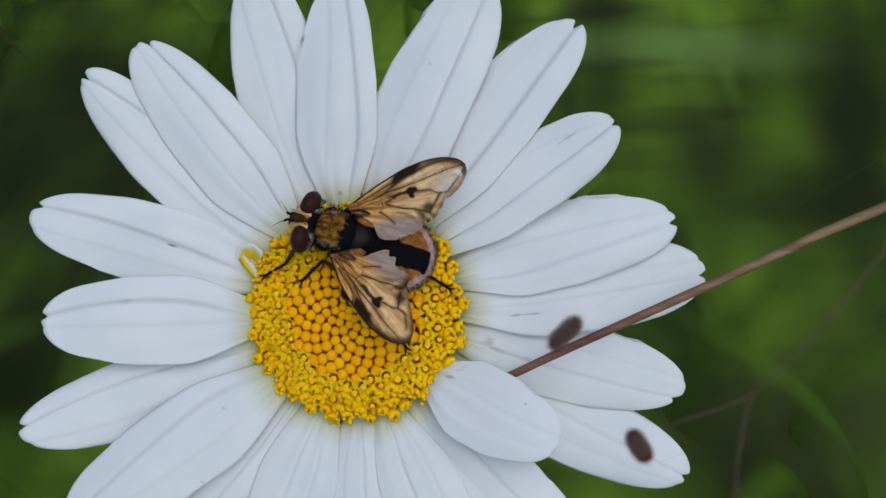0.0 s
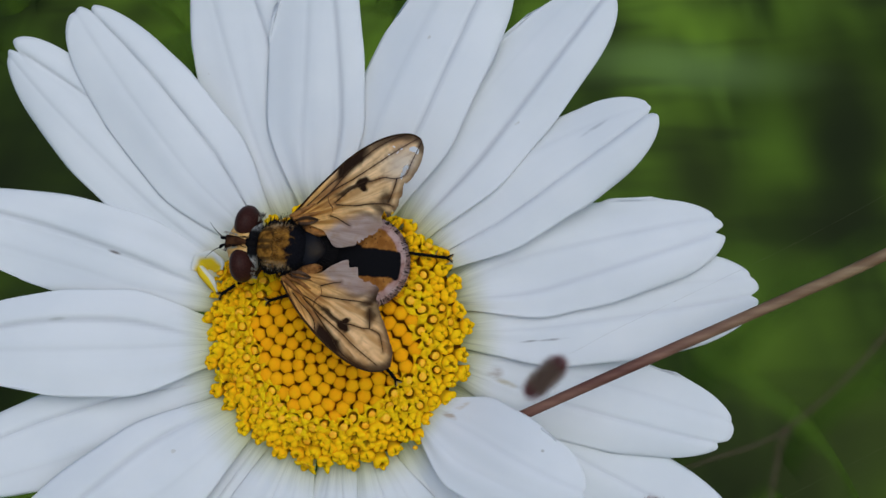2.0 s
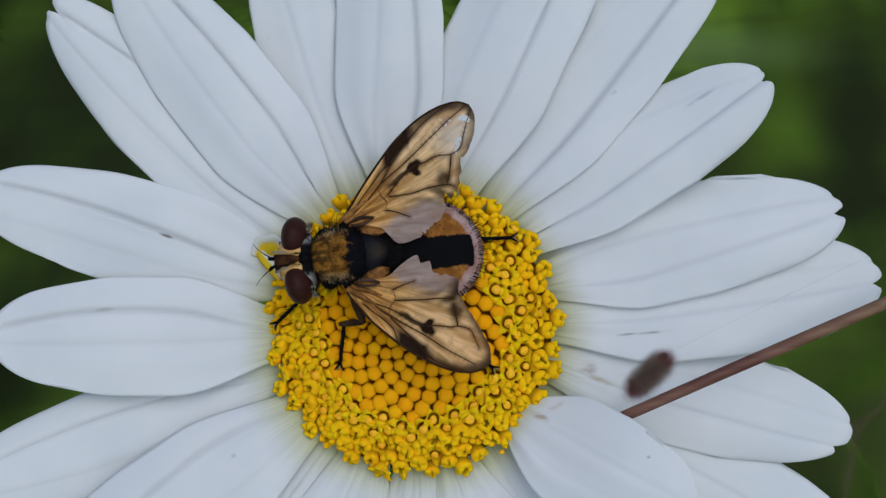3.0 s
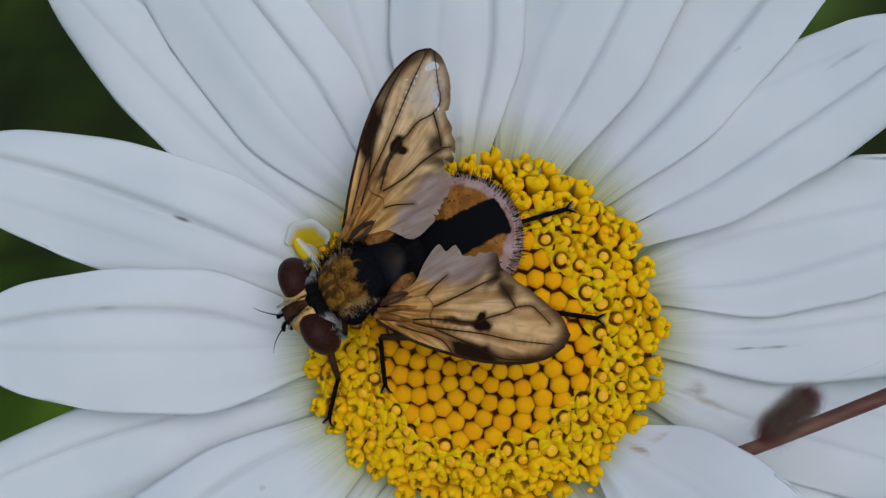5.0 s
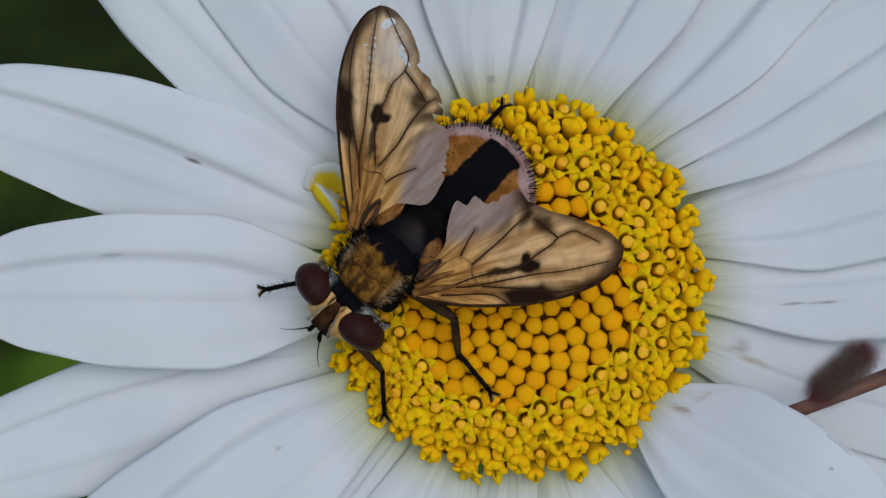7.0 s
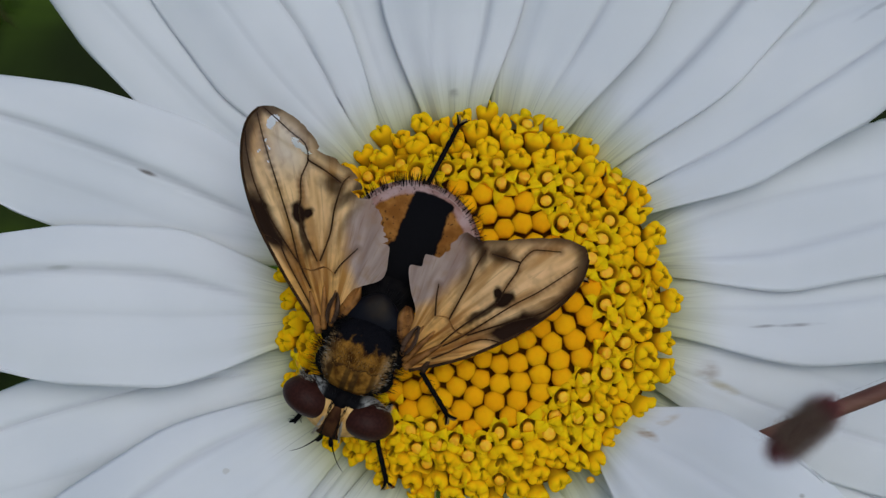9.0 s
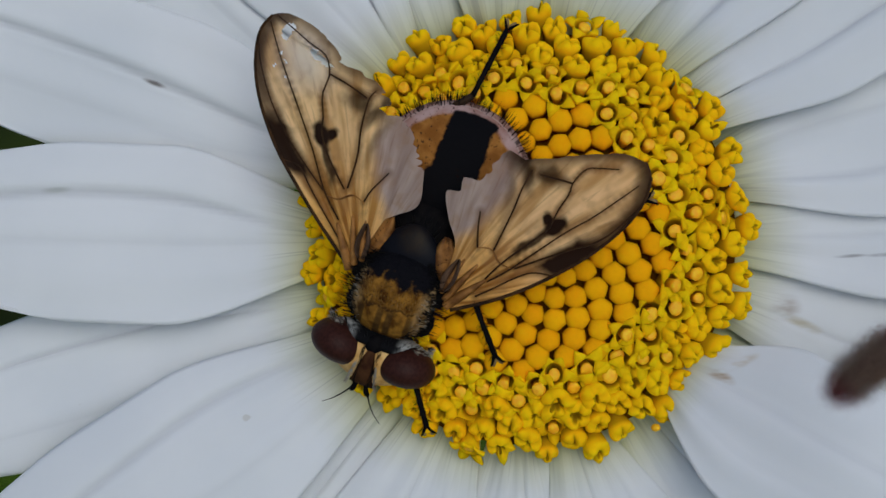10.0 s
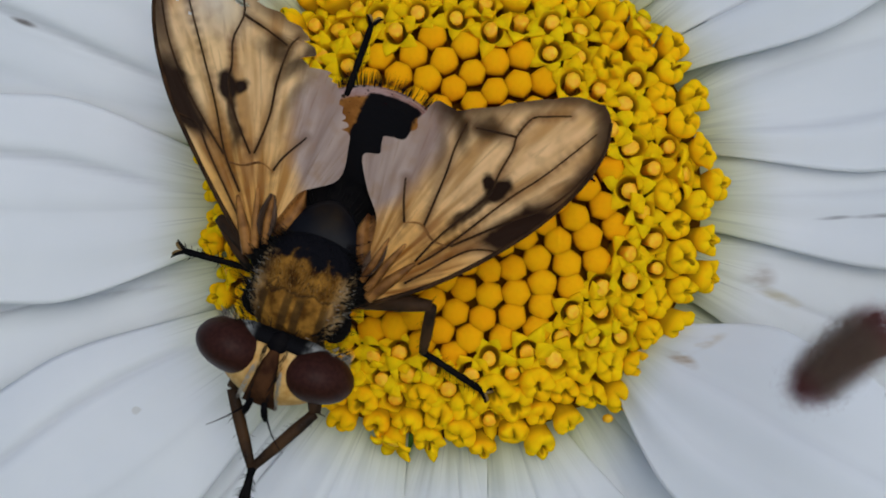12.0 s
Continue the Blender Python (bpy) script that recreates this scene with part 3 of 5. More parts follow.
def build_grass():
    rng = random.Random(7)
    verts, faces, margin = [], [], []
    profile = (-1.0, -0.75, -0.4, 0.0, 0.4, 0.75, 1.0)
    for k in range(260):
        if k < 150:
            x, y = rng.uniform(-0.42, 0.42), rng.uniform(-0.02, 0.7)
        else:
            x, y = rng.uniform(-1.6, 1.6), rng.uniform(-1.4, 1.9)
        if math.hypot(x + 0.33, y - 0.46) < 0.10 or math.hypot(x - 0.21, y - 0.47) < 0.07 or (0 < x < 0.25 and y > 0.48):
            continue
        tall = rng.uniform(0.10, 0.30)
        if math.hypot(x, y) < 0.06:
            tall = min(tall, 0.18)
        if y < 0.03 and abs(x) < 0.12:
            tall = min(tall, 0.22)
        wide = rng.uniform(0.012, 0.034)
        turn = rng.uniform(0, 2 * math.pi)
        lean = rng.uniform(0.65, 1.15) * tall
        face = turn + rng.uniform(-0.5, 0.5) + math.pi / 2
        if 0.02 <= x < 0.12 and 0.24 < y < 0.44 or 0.14 < x < 0.25 and 0.33 < y < 0.5 or -0.24 < x < -0.2 and 0.26 < y < 0.4 or -0.335 < x < -0.3 and 0.56 < y < 0.59 or 0.10 < x < 0.115 and 0.42 < y < 0.44:
            # bare of blades, so that the turf's painted shade shows
            continue
        first = len(verts)
        segs = 8
        for i in range(segs + 1):
            s = i / segs
            out = lean * s * s
            z = tall * (s - 0.28 * lean / tall * s ** 3)
            w = wide * (1 - s ** 2.6) + 0.0004
            cx, cy = x + math.cos(turn) * out, y + math.sin(turn) * out
            for u in profile:
                dip = (1 - abs(u)) * w * 0.3
                verts.append((cx + math.cos(face) * w * u - math.cos(turn) * dip, cy + math.sin(face) * w * u - math.sin(turn) * dip, z - dip))
                margin.append(max(abs(u), ease(s, 0.45, 1.0)))
        for i in range(segs):
            for q in range(6):
                a = first + 7 * i + q
                faces.append((a, a + 1, a + 8, a + 7))
    me = bpy.data.meshes.new("meadow_grass")
    me.from_pydata(verts, [], faces)
    me.attributes.new("margin", "FLOAT", "POINT").data.foreach_set("value", margin)
    me.materials.append(GRASS)
    me.shade_smooth()
    tagged(new("meadow_grass", me), "broad soft green meadow grass blades around the flower", "grass", kind="stuff")


# ---- the daisy ----
# middle of the curled petal, millimetres
HOOD = (-7.45, 4.45)


def disc_height(r):
    """Height of the domed disc at r millimetres from its middle."""
    return 0.75 - 1.15 * (min(r, 8.2) / 7.6) ** 2.4


def bend(values, s):
    """The value at s of a smooth curve given at 0.15, 0.6 and 1."""
    a, b, c = values
    return a * (s - 0.6) * (s - 1) / 0.3825 - b * (s - 0.15) * (s - 1) / 0.18 + c * (s - 0.15) * (s - 0.6) / 0.34


def build_petal(daisy, spec, seed):
    """spec: angle at the base, the tip's x, y, z, the width, the lift of the base, the arch, how far its clockwise edge is turned up, and the folds:
    where across each one runs near the base, halfway and at the tip, and how deep it is."""
    ang, tx, ty, tz, width, lift, arch, roll, folds = spec
    folds = (folds[0], (*folds[1][:3], folds[1][3] * 0.7))
    rng = random.Random(seed)
    rad = Vector((math.cos(radians(ang)), math.sin(radians(ang)), 0))
    base = rad * 5.9 + Vector((0, 0, -1.0 + lift * 0.45))
    tip = Vector((tx, ty, tz)) + Vector((tx, ty, 0)).normalized() * 0.27
    span = (tip - base).length
    ctrl = ((base + tip) / 2).lerp(base + rad * span * 0.5, 0.55)
    ctrl.z = (base.z + tip.z) / 2 + arch + lift * 0.6
    n, q = 48, 40
    notch = [(0.03 if k == 0 else 0.012) * rng.uniform(0.7, 1.1) * min(1.0, 0.4 + fold[3]) for k, fold in enumerate(folds)]
    tip_round = rng.uniform(0.25, 0.31)
    wave, phase = rng.uniform(0.04, 0.10), rng.uniform(0, 6)
    cup = rng.uniform(0.3, 0.62)
    claw = rng.uniform(0.20, 0.36)
    bm = bmesh.new()
    la, lc, lg = (bm.verts.layers.float.new(k) for k in ("along", "across", "groove_shade"))
    grid = []
    for i in range(n + 1):
        s = i / n
        g = claw + (1 - claw) * ease(s, -0.05, 0.41)
        g *= 1 - 0.15 * max(0.0, (s - 0.66) / 0.34) ** 2.0
        mids = [bend(fold[:3], s) for fold in folds]
        row = []
        for j in range(q + 1):
            v = 2 * j / q - 1
            trim = tip_round * (1 - math.sqrt(max(1 - 0.985 * v * v, 0.0)))
            for fold, d in zip(folds, notch):
                trim += d * math.exp(-((v - fold[2]) / 0.075) ** 2)
            u = s * (1 - trim * ease(s, 0.2, 1.0))
            p = base.lerp(ctrl, u).lerp(ctrl.lerp(tip, u), u)
            d = (ctrl - base).lerp(tip - ctrl, u).normalized()
            side = Vector((-d.y, d.x, 0)).normalized()
            up = d.cross(side) * -1
            up = side.cross(d) * -1 if up.z < 0 else up
            w = width / 2 * 1.07 * g
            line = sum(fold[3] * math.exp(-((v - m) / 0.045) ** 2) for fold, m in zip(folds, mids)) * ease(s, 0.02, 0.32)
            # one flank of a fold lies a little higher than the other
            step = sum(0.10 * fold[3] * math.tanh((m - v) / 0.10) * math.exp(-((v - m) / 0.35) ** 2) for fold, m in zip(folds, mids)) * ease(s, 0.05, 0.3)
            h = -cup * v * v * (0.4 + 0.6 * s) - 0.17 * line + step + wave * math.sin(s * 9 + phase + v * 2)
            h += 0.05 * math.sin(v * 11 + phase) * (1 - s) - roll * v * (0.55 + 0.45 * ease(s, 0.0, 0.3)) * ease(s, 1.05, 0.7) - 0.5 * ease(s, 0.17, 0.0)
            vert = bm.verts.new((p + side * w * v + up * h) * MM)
            # the fold line also sets how strong its painted shade is
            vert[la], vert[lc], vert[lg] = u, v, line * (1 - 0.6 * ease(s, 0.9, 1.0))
            row.append(vert)
        grid.append(row)
    for a, b in zip(grid, grid[1:]):
        for j in range(q):
            bm.faces.new((a[j], a[j + 1], b[j + 1], b[j]))
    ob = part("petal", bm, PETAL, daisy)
    thick = ob.modifiers.new("thickness", "SOLIDIFY")
    thick.thickness = 0.18 * MM
    thick.offset = -1
    return ob


def bud_mesh(sides, seed):
    """A closed floret: a blunt, faintly six-sided dome on a shaft."""
    rng = random.Random(seed)
    bm = bmesh.new()
    pit_shade = bm.verts.layers.float.new("pit_shade")
    rings = []
    swell = [rng.uniform(0.95, 1.04) for _ in range(sides)]
    # radius, height and how much gap shade is painted on the ring
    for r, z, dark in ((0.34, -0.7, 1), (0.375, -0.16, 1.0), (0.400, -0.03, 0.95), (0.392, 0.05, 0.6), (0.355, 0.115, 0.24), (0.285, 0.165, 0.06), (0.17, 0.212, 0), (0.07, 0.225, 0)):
        row = []
        for j in range(sides * 3):
            a = 2 * math.pi * j / (sides * 3)
            k = (1.04, 0.955, 0.955)[j % 3] * swell[j // 3]
            v = bm.verts.new((r * k * math.cos(a) * MM, r * k * math.sin(a) * MM, z * MM))
            v[pit_shade] = dark
            row.append(v)
        rings.append(row)
    top = bm.verts.new((rng.uniform(-0.03, 0.03) * MM, rng.uniform(-0.03, 0.03) * MM, 0.232 * MM))
    m = sides * 3
    for a, b in zip(rings, rings[1:]):
        for j in range(m):
            bm.faces.new((a[j], a[(j + 1) % m], b[(j + 1) % m], b[j]))
    for j in range(m):
        bm.faces.new((rings[-1][j], rings[-1][(j + 1) % m], top))
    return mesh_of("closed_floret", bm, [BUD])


def star_mesh(seed, spread, style):
    """An open floret: a wide tube with five pointed lobes turned outwards; style is how far its pollen column stands up, 0 for none."""
    rng = random.Random(seed)
    bm = bmesh.new()
    pit_shade = bm.verts.layers.float.new("pit_shade")
    n = 20
    rings = []
    # last value of each ring: painted shade, deepest inside the tube
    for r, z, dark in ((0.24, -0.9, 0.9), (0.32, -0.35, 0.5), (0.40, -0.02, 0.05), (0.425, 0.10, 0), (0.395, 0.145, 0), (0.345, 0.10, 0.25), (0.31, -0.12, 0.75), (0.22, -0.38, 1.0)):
        row = []
        for j in range(n):
            a = 2 * math.pi * j / n
            dip = (0.0, 0.02, 0.045, 0.02)[j % 4] if r > 0.3 and z > -0.1 else 0.0
            v = bm.verts.new((r * math.cos(a) * MM, r * math.sin(a) * MM, (z - dip + rng.uniform(-0.01, 0.01)) * MM))
            v[pit_shade] = dark
            row.append(v)
        rings.append(row)
    for a, b in zip(rings, rings[1:]):
        for j in range(n):
            bm.faces.new((a[j], a[(j + 1) % n], b[(j + 1) % n], b[j]))
    bm.faces.new(rings[-1])
    for lobe in range(5):
        j = lobe * 4
        reach = 0.60 + 0.20 * spread + rng.uniform(-0.10, 0.08)
        fall = rng.uniform(-0.10, 0.14)
        sway = rng.uniform(-0.10, 0.10)
        wing = []
        # a fleshy triangle: three rows that narrow to the tip, with an upper and a lower skin
        for k, (u, w, lift) in enumerate(((0.0, 0.24, 0.0), (0.35, 0.205, 0.05), (0.7, 0.115, 0.05), (1.0, 0.02, 0.0))):
            r = 0.36 + (reach - 0.36) * u
            a = 2 * math.pi * j / n + sway * u
            c, t = Vector((math.cos(a), math.sin(a), 0)), Vector((-math.sin(a), math.cos(a), 0))
            z = 0.13 + lift + fall * u * u
            wing.append([[bm.verts.new((c * r + t * w * e + Vector((0, 0, z + up - 0.04 * abs(e) * (1 - u)))) * MM) for e in (-1, 0, 1)] for up in (0.03, -0.07)])
        for p, q in zip(wing, wing[1:]):
            for skin in (0, 1):
                for e in (0, 1):
                    bm.faces.new((p[skin][e], p[skin][e + 1], q[skin][e + 1], q[skin][e]))
            for e in (0, 2):
                bm.faces.new((p[0][e], q[0][e], q[1][e], p[1][e]))
        bm.faces.new((wing[-1][0][0], wing[-1][0][1], wing[-1][1][1], wing[-1][1][0]))
        bm.faces.new((wing[-1][0][1], wing[-1][0][2], wing[-1][1][2], wing[-1][1][1]))
    if style:
        lx, ly = rng.uniform(-0.06, 0.06), rng.uniform(-0.06, 0.06)
        top = -0.06 + 0.32 * style
        line = [Vector((lx * k, ly * k, z)) * MM for k, z in ((0, -0.4), (0.6, top - 0.14), (1, top - 0.04), (1.1, top))]
        tube(bm, line, [0.14 * MM, 0.20 * MM, 0.225 * MM, 0.15 * MM], 10, 1)
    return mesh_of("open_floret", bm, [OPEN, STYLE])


def cup_mesh(seed, close, point=0.0):
    """A plump floret: a smooth barrel whose five fleshy lobes fold over its mouth and leave slits; close says how tightly, point how far one lobe sticks out."""
    rng = random.Random(seed)
    bm = bmesh.new()
    pit_shade = bm.verts.layers.float.new("pit_shade")
    n = 30
    tall = [rng.uniform(-0.10, 0.11) for _ in range(5)]
    wide = [rng.uniform(-0.06, 0.05) for _ in range(5)]
    cut = [rng.choice((0.4, 0.9, 1.2, 1.6)) for _ in range(5)]
    peak = [rng.choice((0.0, 0.05, 0.15, 0.35)) * (1.3 - close) for _ in range(5)]
    rings = []
    mouth = 0.16 - 0.12 * close
    for r, z, top in ((0.22, -0.95, 0), (0.33, -0.45, 0), (0.43, -0.10, 0), (0.475, 0.08, 0.1), (0.47, 0.20, 0.35), (0.41, 0.31, 0.75), (0.31, 0.37, 1.0), (mouth + 0.08, 0.365, 1.0), (mouth, 0.27, 1.0), (mouth * 0.7, 0.02, 0.6)):
        row = []
        for j in range(n):
            lobe = int(j / 6 + 0.5) % 5
            crease = (0.0, 0.05, 0.35, 1.0, 0.35, 0.05)[j % 6] * cut[j // 6]
            a = 2 * math.pi * j / n
            rr = r + wide[lobe] * top * (1 - min(crease, 1)) - 0.05 * crease * min(top * 2, 1) * (1 if z > 0 else 0)
            zz = z + top * (tall[lobe] * (1 - min(crease, 1)) - 0.15 * crease)
            tips = peak[lobe] + (point if lobe == 0 else 0)
            if 0.15 < z < 0.34:
                away = (1.0, 0.55, 0.12, 0, 0.12, 0.55)[j % 6]
                rr, zz = rr + tips * 0.40 * away, zz + tips * 0.13 * away
            v = bm.verts.new((rr * math.cos(a) * MM, rr * math.sin(a) * MM, zz * MM))
            # shade painted into the mouth, the slits and the lower barrel
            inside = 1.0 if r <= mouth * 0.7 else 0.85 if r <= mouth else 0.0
            v[pit_shade] = min(1.0, max(inside, (1.0 if z < -0.3 else 0.65 if z < 0 else 0.12 if z < 0.1 else 0.0) + 0.6 * top * max(crease - 0.2, 0)))
            row.append(v)
        rings.append(row)
    for a, b in zip(rings, rings[1:]):
        for j in range(n):
            bm.faces.new((a[j], a[(j + 1) % n], b[(j + 1) % n], b[j]))
    mid = bm.verts.new((0, 0, 0.02 * MM))
    mid[pit_shade] = 1.0
    for j in range(n):
        bm.faces.new((rings[-1][j], rings[-1][(j + 1) % n], mid))
    return mesh_of("cup_floret", bm, [OPEN])


def build_daisy():
    daisy = tagged(new("daisy"), "white ox-eye daisy in full bloom with a yellow disc", "flower")
    daisy.matrix_world = FACE
    # the domed base that carries the florets
    bm = bmesh.new()
    rings = []
    for i in range(17):
        r = 7.3 * i / 16
        rings.append([bm.verts.new((r * math.cos(a) * MM, r * math.sin(a) * MM, (disc_height(r) - 0.42) * MM)) for a in (2 * math.pi * j / 48 for j in range(48 if i else 1))])
    rings.append([bm.verts.new((6.4 * math.cos(a) * MM, 6.4 * math.sin(a) * MM, -2.2 * MM)) for a in (2 * math.pi * j / 48 for j in range(48))])
    rings.append([bm.verts.new((2.0 * math.cos(a) * MM, 2.0 * math.sin(a) * MM, -4.0 * MM)) for a in (2 * math.pi * j / 48 for j in range(48))])
    for a, b in zip(rings, rings[1:]):
        for j in range(48):
            k = (j + 1) % 48
            bm.faces.new((a[0], b[j], b[k]) if len(a) == 1 else (a[j], b[j], b[k], a[k]))
    disc = part("flower_disc", bm, RECEPTACLE, daisy, "domed yellow disc packed with tiny florets")
    # petals: angle at the base, tip x, y, z, width, lift of the base, arch, roll, folds
    petals = (
        (113, -5.9, 24.9, 1.2, 5.9, -0.4, 0.4, 0.0, ((-0.6, -0.52, -0.05, 0.9), (0.15, 0.3, 0.6, 0.4))),
        (97, 0.2, 23.4, 1.7, 5.5, 1.0, 0.5, 0.1, ((-0.42, -0.48, -0.05, 0.9), (0.5, 0.17, 0.38, 0.4))),
        (75.5, 10.4, 22.4, 1.2, 6.2, 0.6, 0.5, 0.35, ((-0.25, -0.32, -0.1, 1.0), (0.45, 0.4, 0.5, 0.35))),
        (56, 16.7, 19.2, 0.6, 5.6, 0.3, 0.6, 0.4, ((-0.3, -0.26, 0.05, 1.0), (0.35, 0.45, 0.5, 0.15))),
        (40, 18.8, 11.9, 0.8, 5.3, -0.3, 0.6, 0.4, ((-0.33, -0.26, 0.02, 1.0), (0.5, 0.5, 0.2, 0.3))),
        (20, 22.5, 5.1, -0.8, 5.7, -0.3, 0.8, 0.35, ((-0.5, -0.35, 0.0, 0.6), (0.3, 0.25, 0.35, 0.5))),
        (3, 24.3, 1.7, -1.8, 5.8, -0.7, 0.6, 0.3, ((-0.3, -0.2, -0.1, 0.5), (0.35, 0.3, 0.3, 0.3))),
        (-15, 22.5, -6.3, -2.7, 5.4, -1.1, 0.7, 0.1, ((-0.2, -0.3, -0.35, 0.6), (0.35, 0.3, 0.2, 0.35))),
        (-43, 13.6, -9.2, 2.6, 5.3, 0.9, 0.9, 0.0, ((0.2, 0.15, 0.1, 0.3), (-0.5, -0.4, -0.3, 0.2))),
        (-33, 22.4, -12.2, -2.7, 5.2, -1.6, 0.3, 0.0, ((0.2, 0.1, -0.1, 0.6), (-0.5, -0.45, -0.4, 0.2))),
        (-58, 15.5, -18.6, -1.8, 5.4, -0.8, 0.5, 0.0, ((0.1, 0.15, 0.1, 0.8), (-0.45, -0.35, -0.3, 0.4))),
        (-76, 8.5, -21.5, -1.0, 5.2, -0.4, 0.5, 0.0, ((-0.15, -0.2, -0.1, 0.8), (0.45, 0.4, 0.3, 0.6))),
        (-92, -0.2, -22.0, -1.0, 4.9, -0.8, 0.5, 0.0, ((0.15, 0.1, 0.1, 0.8), (-0.4, -0.45, -0.3, 0.6))),
        (-113, -8.5, -21.5, -1.0, 5.4, -0.3, 0.5, 0.0, ((-0.1, -0.15, -0.1, 0.8), (0.4, 0.4, 0.35, 0.7))),
        (-131, -16.5, -18.2, -1.2, 5.2, -0.9, 0.5, 0.0, ((0.2, 0.2, 0.15, 0.8), (-0.35, -0.35, -0.3, 0.5))),
        (-143, -20.5, -13.6, 1.1, 6.0, 0.7, 0.8, 0.0, ((-0.55, -0.37, 0.02, 1.0), (0.35, 0.35, 0.3, 0.3))),
        (-160, -24.3, -7.4, 0.4, 5.1, -0.7, 0.2, 0.1, ((-0.25, -0.46, -0.14, 0.9), (0.3, 0.45, 0.4, 0.35))),
        (-179, -22.0, 0.4, 1.7, 5.9, 0.9, 0.6, 0.0, ((-0.2, -0.42, -0.1, 1.0), (0.1, 0.12, 0.18, 0.35))),
        (156.5, -22.8, 7.9, 1.6, 5.4, 0.5, 0.5, 0.3, ((0.06, -0.22, -0.3, 0.9), (0.5, 0.4, 0.35, 0.2))),
        (143, -18.1, 17.7, 2.6, 5.0, 0.0, 0.4, 0.0, ((-0.75, -0.62, 0.1, 0.9), (0.3, 0.3, 0.32, 0.35))),
        (127, -14.3, 19.3, 2.8, 5.5, 0.6, 0.5, -0.05, ((-0.3, -0.40, -0.27, 1.1), (0.25, 0.22, 0.04, 0.4))),)
    for k, spec in enumerate(petals):
        build_petal(daisy, spec, 100 + k)
    # the stunted ray beside the head of the fly: a hood with a rolled white rim and a yellow hollow
    bm = bmesh.new()
    depth = bm.verts.layers.float.new("depth")
    n, q = 30, 14
    rows = []
    for i in range(n + 1):
        a = radians(-12 + 205 * i / n)
        row = []
        for j in range(q + 1):
            v = j / q
            # outwards over the rolled rim, then down into the hollow
            reach = 0.92 + 0.10 * math.sin(math.pi * min(v / 0.3, 1.0)) - 0.92 * ease(v, 0.2, 1.0)
            high = 0.30 * math.sin(math.pi * min(v / 0.45, 1.0) * 0.9) - 0.75 * ease(v, 0.35, 1.0) + 0.30 * math.sin(a) * (1 - v)
            wob = 1 + 0.05 * math.sin(6 * a + 2 * v)
            vert = bm.verts.new(Vector((HOOD[0] + 0.98 * math.cos(a) * reach * wob, HOOD[1] - 0.55 * v + 0.80 * math.sin(a) * reach * wob, 0.05 + high)) * MM)
            vert[depth] = v
            row.append(vert)
        rows.append(row)
    for a, b in zip(rows, rows[1:]):
        for j in range(q):
            bm.faces.new((a[j], a[j + 1], b[j + 1], b[j]))
    hood = part("curled_petal", bm, CURL, daisy, "small white petal curled into a hood, yellow inside")
    hood.modifiers.new("thickness", "SOLIDIFY").thickness = 0.12 * MM
    # the narrow strip that hangs out of it
    bm = bmesh.new()
    depth = bm.verts.layers.float.new("depth")
    line = spline([Vector((HOOD[0] + x, HOOD[1] + y, z)) for x, y, z in ((-0.6, -0.1, 0.0), (-0.3, -0.5, 0.25), (0.05, -0.9, 0.35), (0.3, -1.35, 0.2), (0.45, -1.7, 0.0))], 16)
    rows = []
    for k, p in enumerate(line):
        w = 0.30 * math.sin(math.pi * (0.2 + 0.72 * k / 16))
        rows.append([bm.verts.new(Vector((p.x + w * u, p.y + 0.45 * w * u, p.z + 0.14 * (1 - u * u))) * MM) for u in (-1, -0.5, 0, 0.5, 1)])
        for u, vert in zip((0, 0.2, 0.45, 0.8, 1), rows[-1]):
            vert[depth] = 1 - u * 0.95
    for a, b in zip(rows, rows[1:]):
        for j in range(4):
            bm.faces.new((a[j], a[j + 1], b[j + 1], b[j]))
    part("petal_strip", bm, CURL, hood, "narrow strip, half white and half yellow").modifiers.new("thickness", "SOLIDIFY").thickness = 0.10 * MM
    # green cup and stalk
    bm = bmesh.new()
    prof = ((6.8, -1.9), (7.0, -2.5), (5.6, -4.0), (3.0, -5.2), (1.3, -6.0))
    rows = [[bm.verts.new((r * math.cos(a) * MM, r * math.sin(a) * MM, z * MM)) for a in (2 * math.pi * j / 40 for j in range(40))] for r, z in prof]
    for a, b in zip(rows, rows[1:]):
        for j in range(40):
            bm.faces.new((a[j], a[(j + 1) % 40], b[(j + 1) % 40], b[j]))
    part("bract_cup", bm, STALK, daisy, "green cup of bracts under the petals")
    inv = FACE.inverted()
    low = [inv @ Vector(p) for p in ((0.0, 0.012, 0.40), (0.004, 0.03, 0.33), (0.008, 0.035, 0.2), (0.004, 0.03, -0.01))]
    bm = bmesh.new()
    tube(bm, spline([Vector((0, 0, -5.6 * MM)), Vector((0, 0, -12 * MM))] + low, 40), [1.3 * MM, 1.0 * MM, 1.1 * MM, 1.4 * MM], 10)
    part("stalk", bm, STALK, daisy, "slender green flower stalk")
    # florets on the spiral of a daisy's disc
    buds = [bud_mesh(6, 1), bud_mesh(5, 2), bud_mesh(6, 3), bud_mesh(6, 4)]
    stars = [star_mesh(11 + k, spread, style) for k, (spread, style) in enumerate(((0.7, 1.0), (0.9, 0.6), (0.6, 0.8), (0.8, 0.5), (0.5, 0.9), (0.9, 0.45)))]
    cups = [cup_mesh(24 + k, close) for k, close in enumerate((0.75, 0.3, 0.6, 0.1, 0.85, 0.4, 0.2, 0.7, 0.9, 0.5))]
    spiky = [cup_mesh(41, 0.7, 1.0), cup_mesh(42, 0.4, 0.7)]
    rng = random.Random(5)
    spiral = []
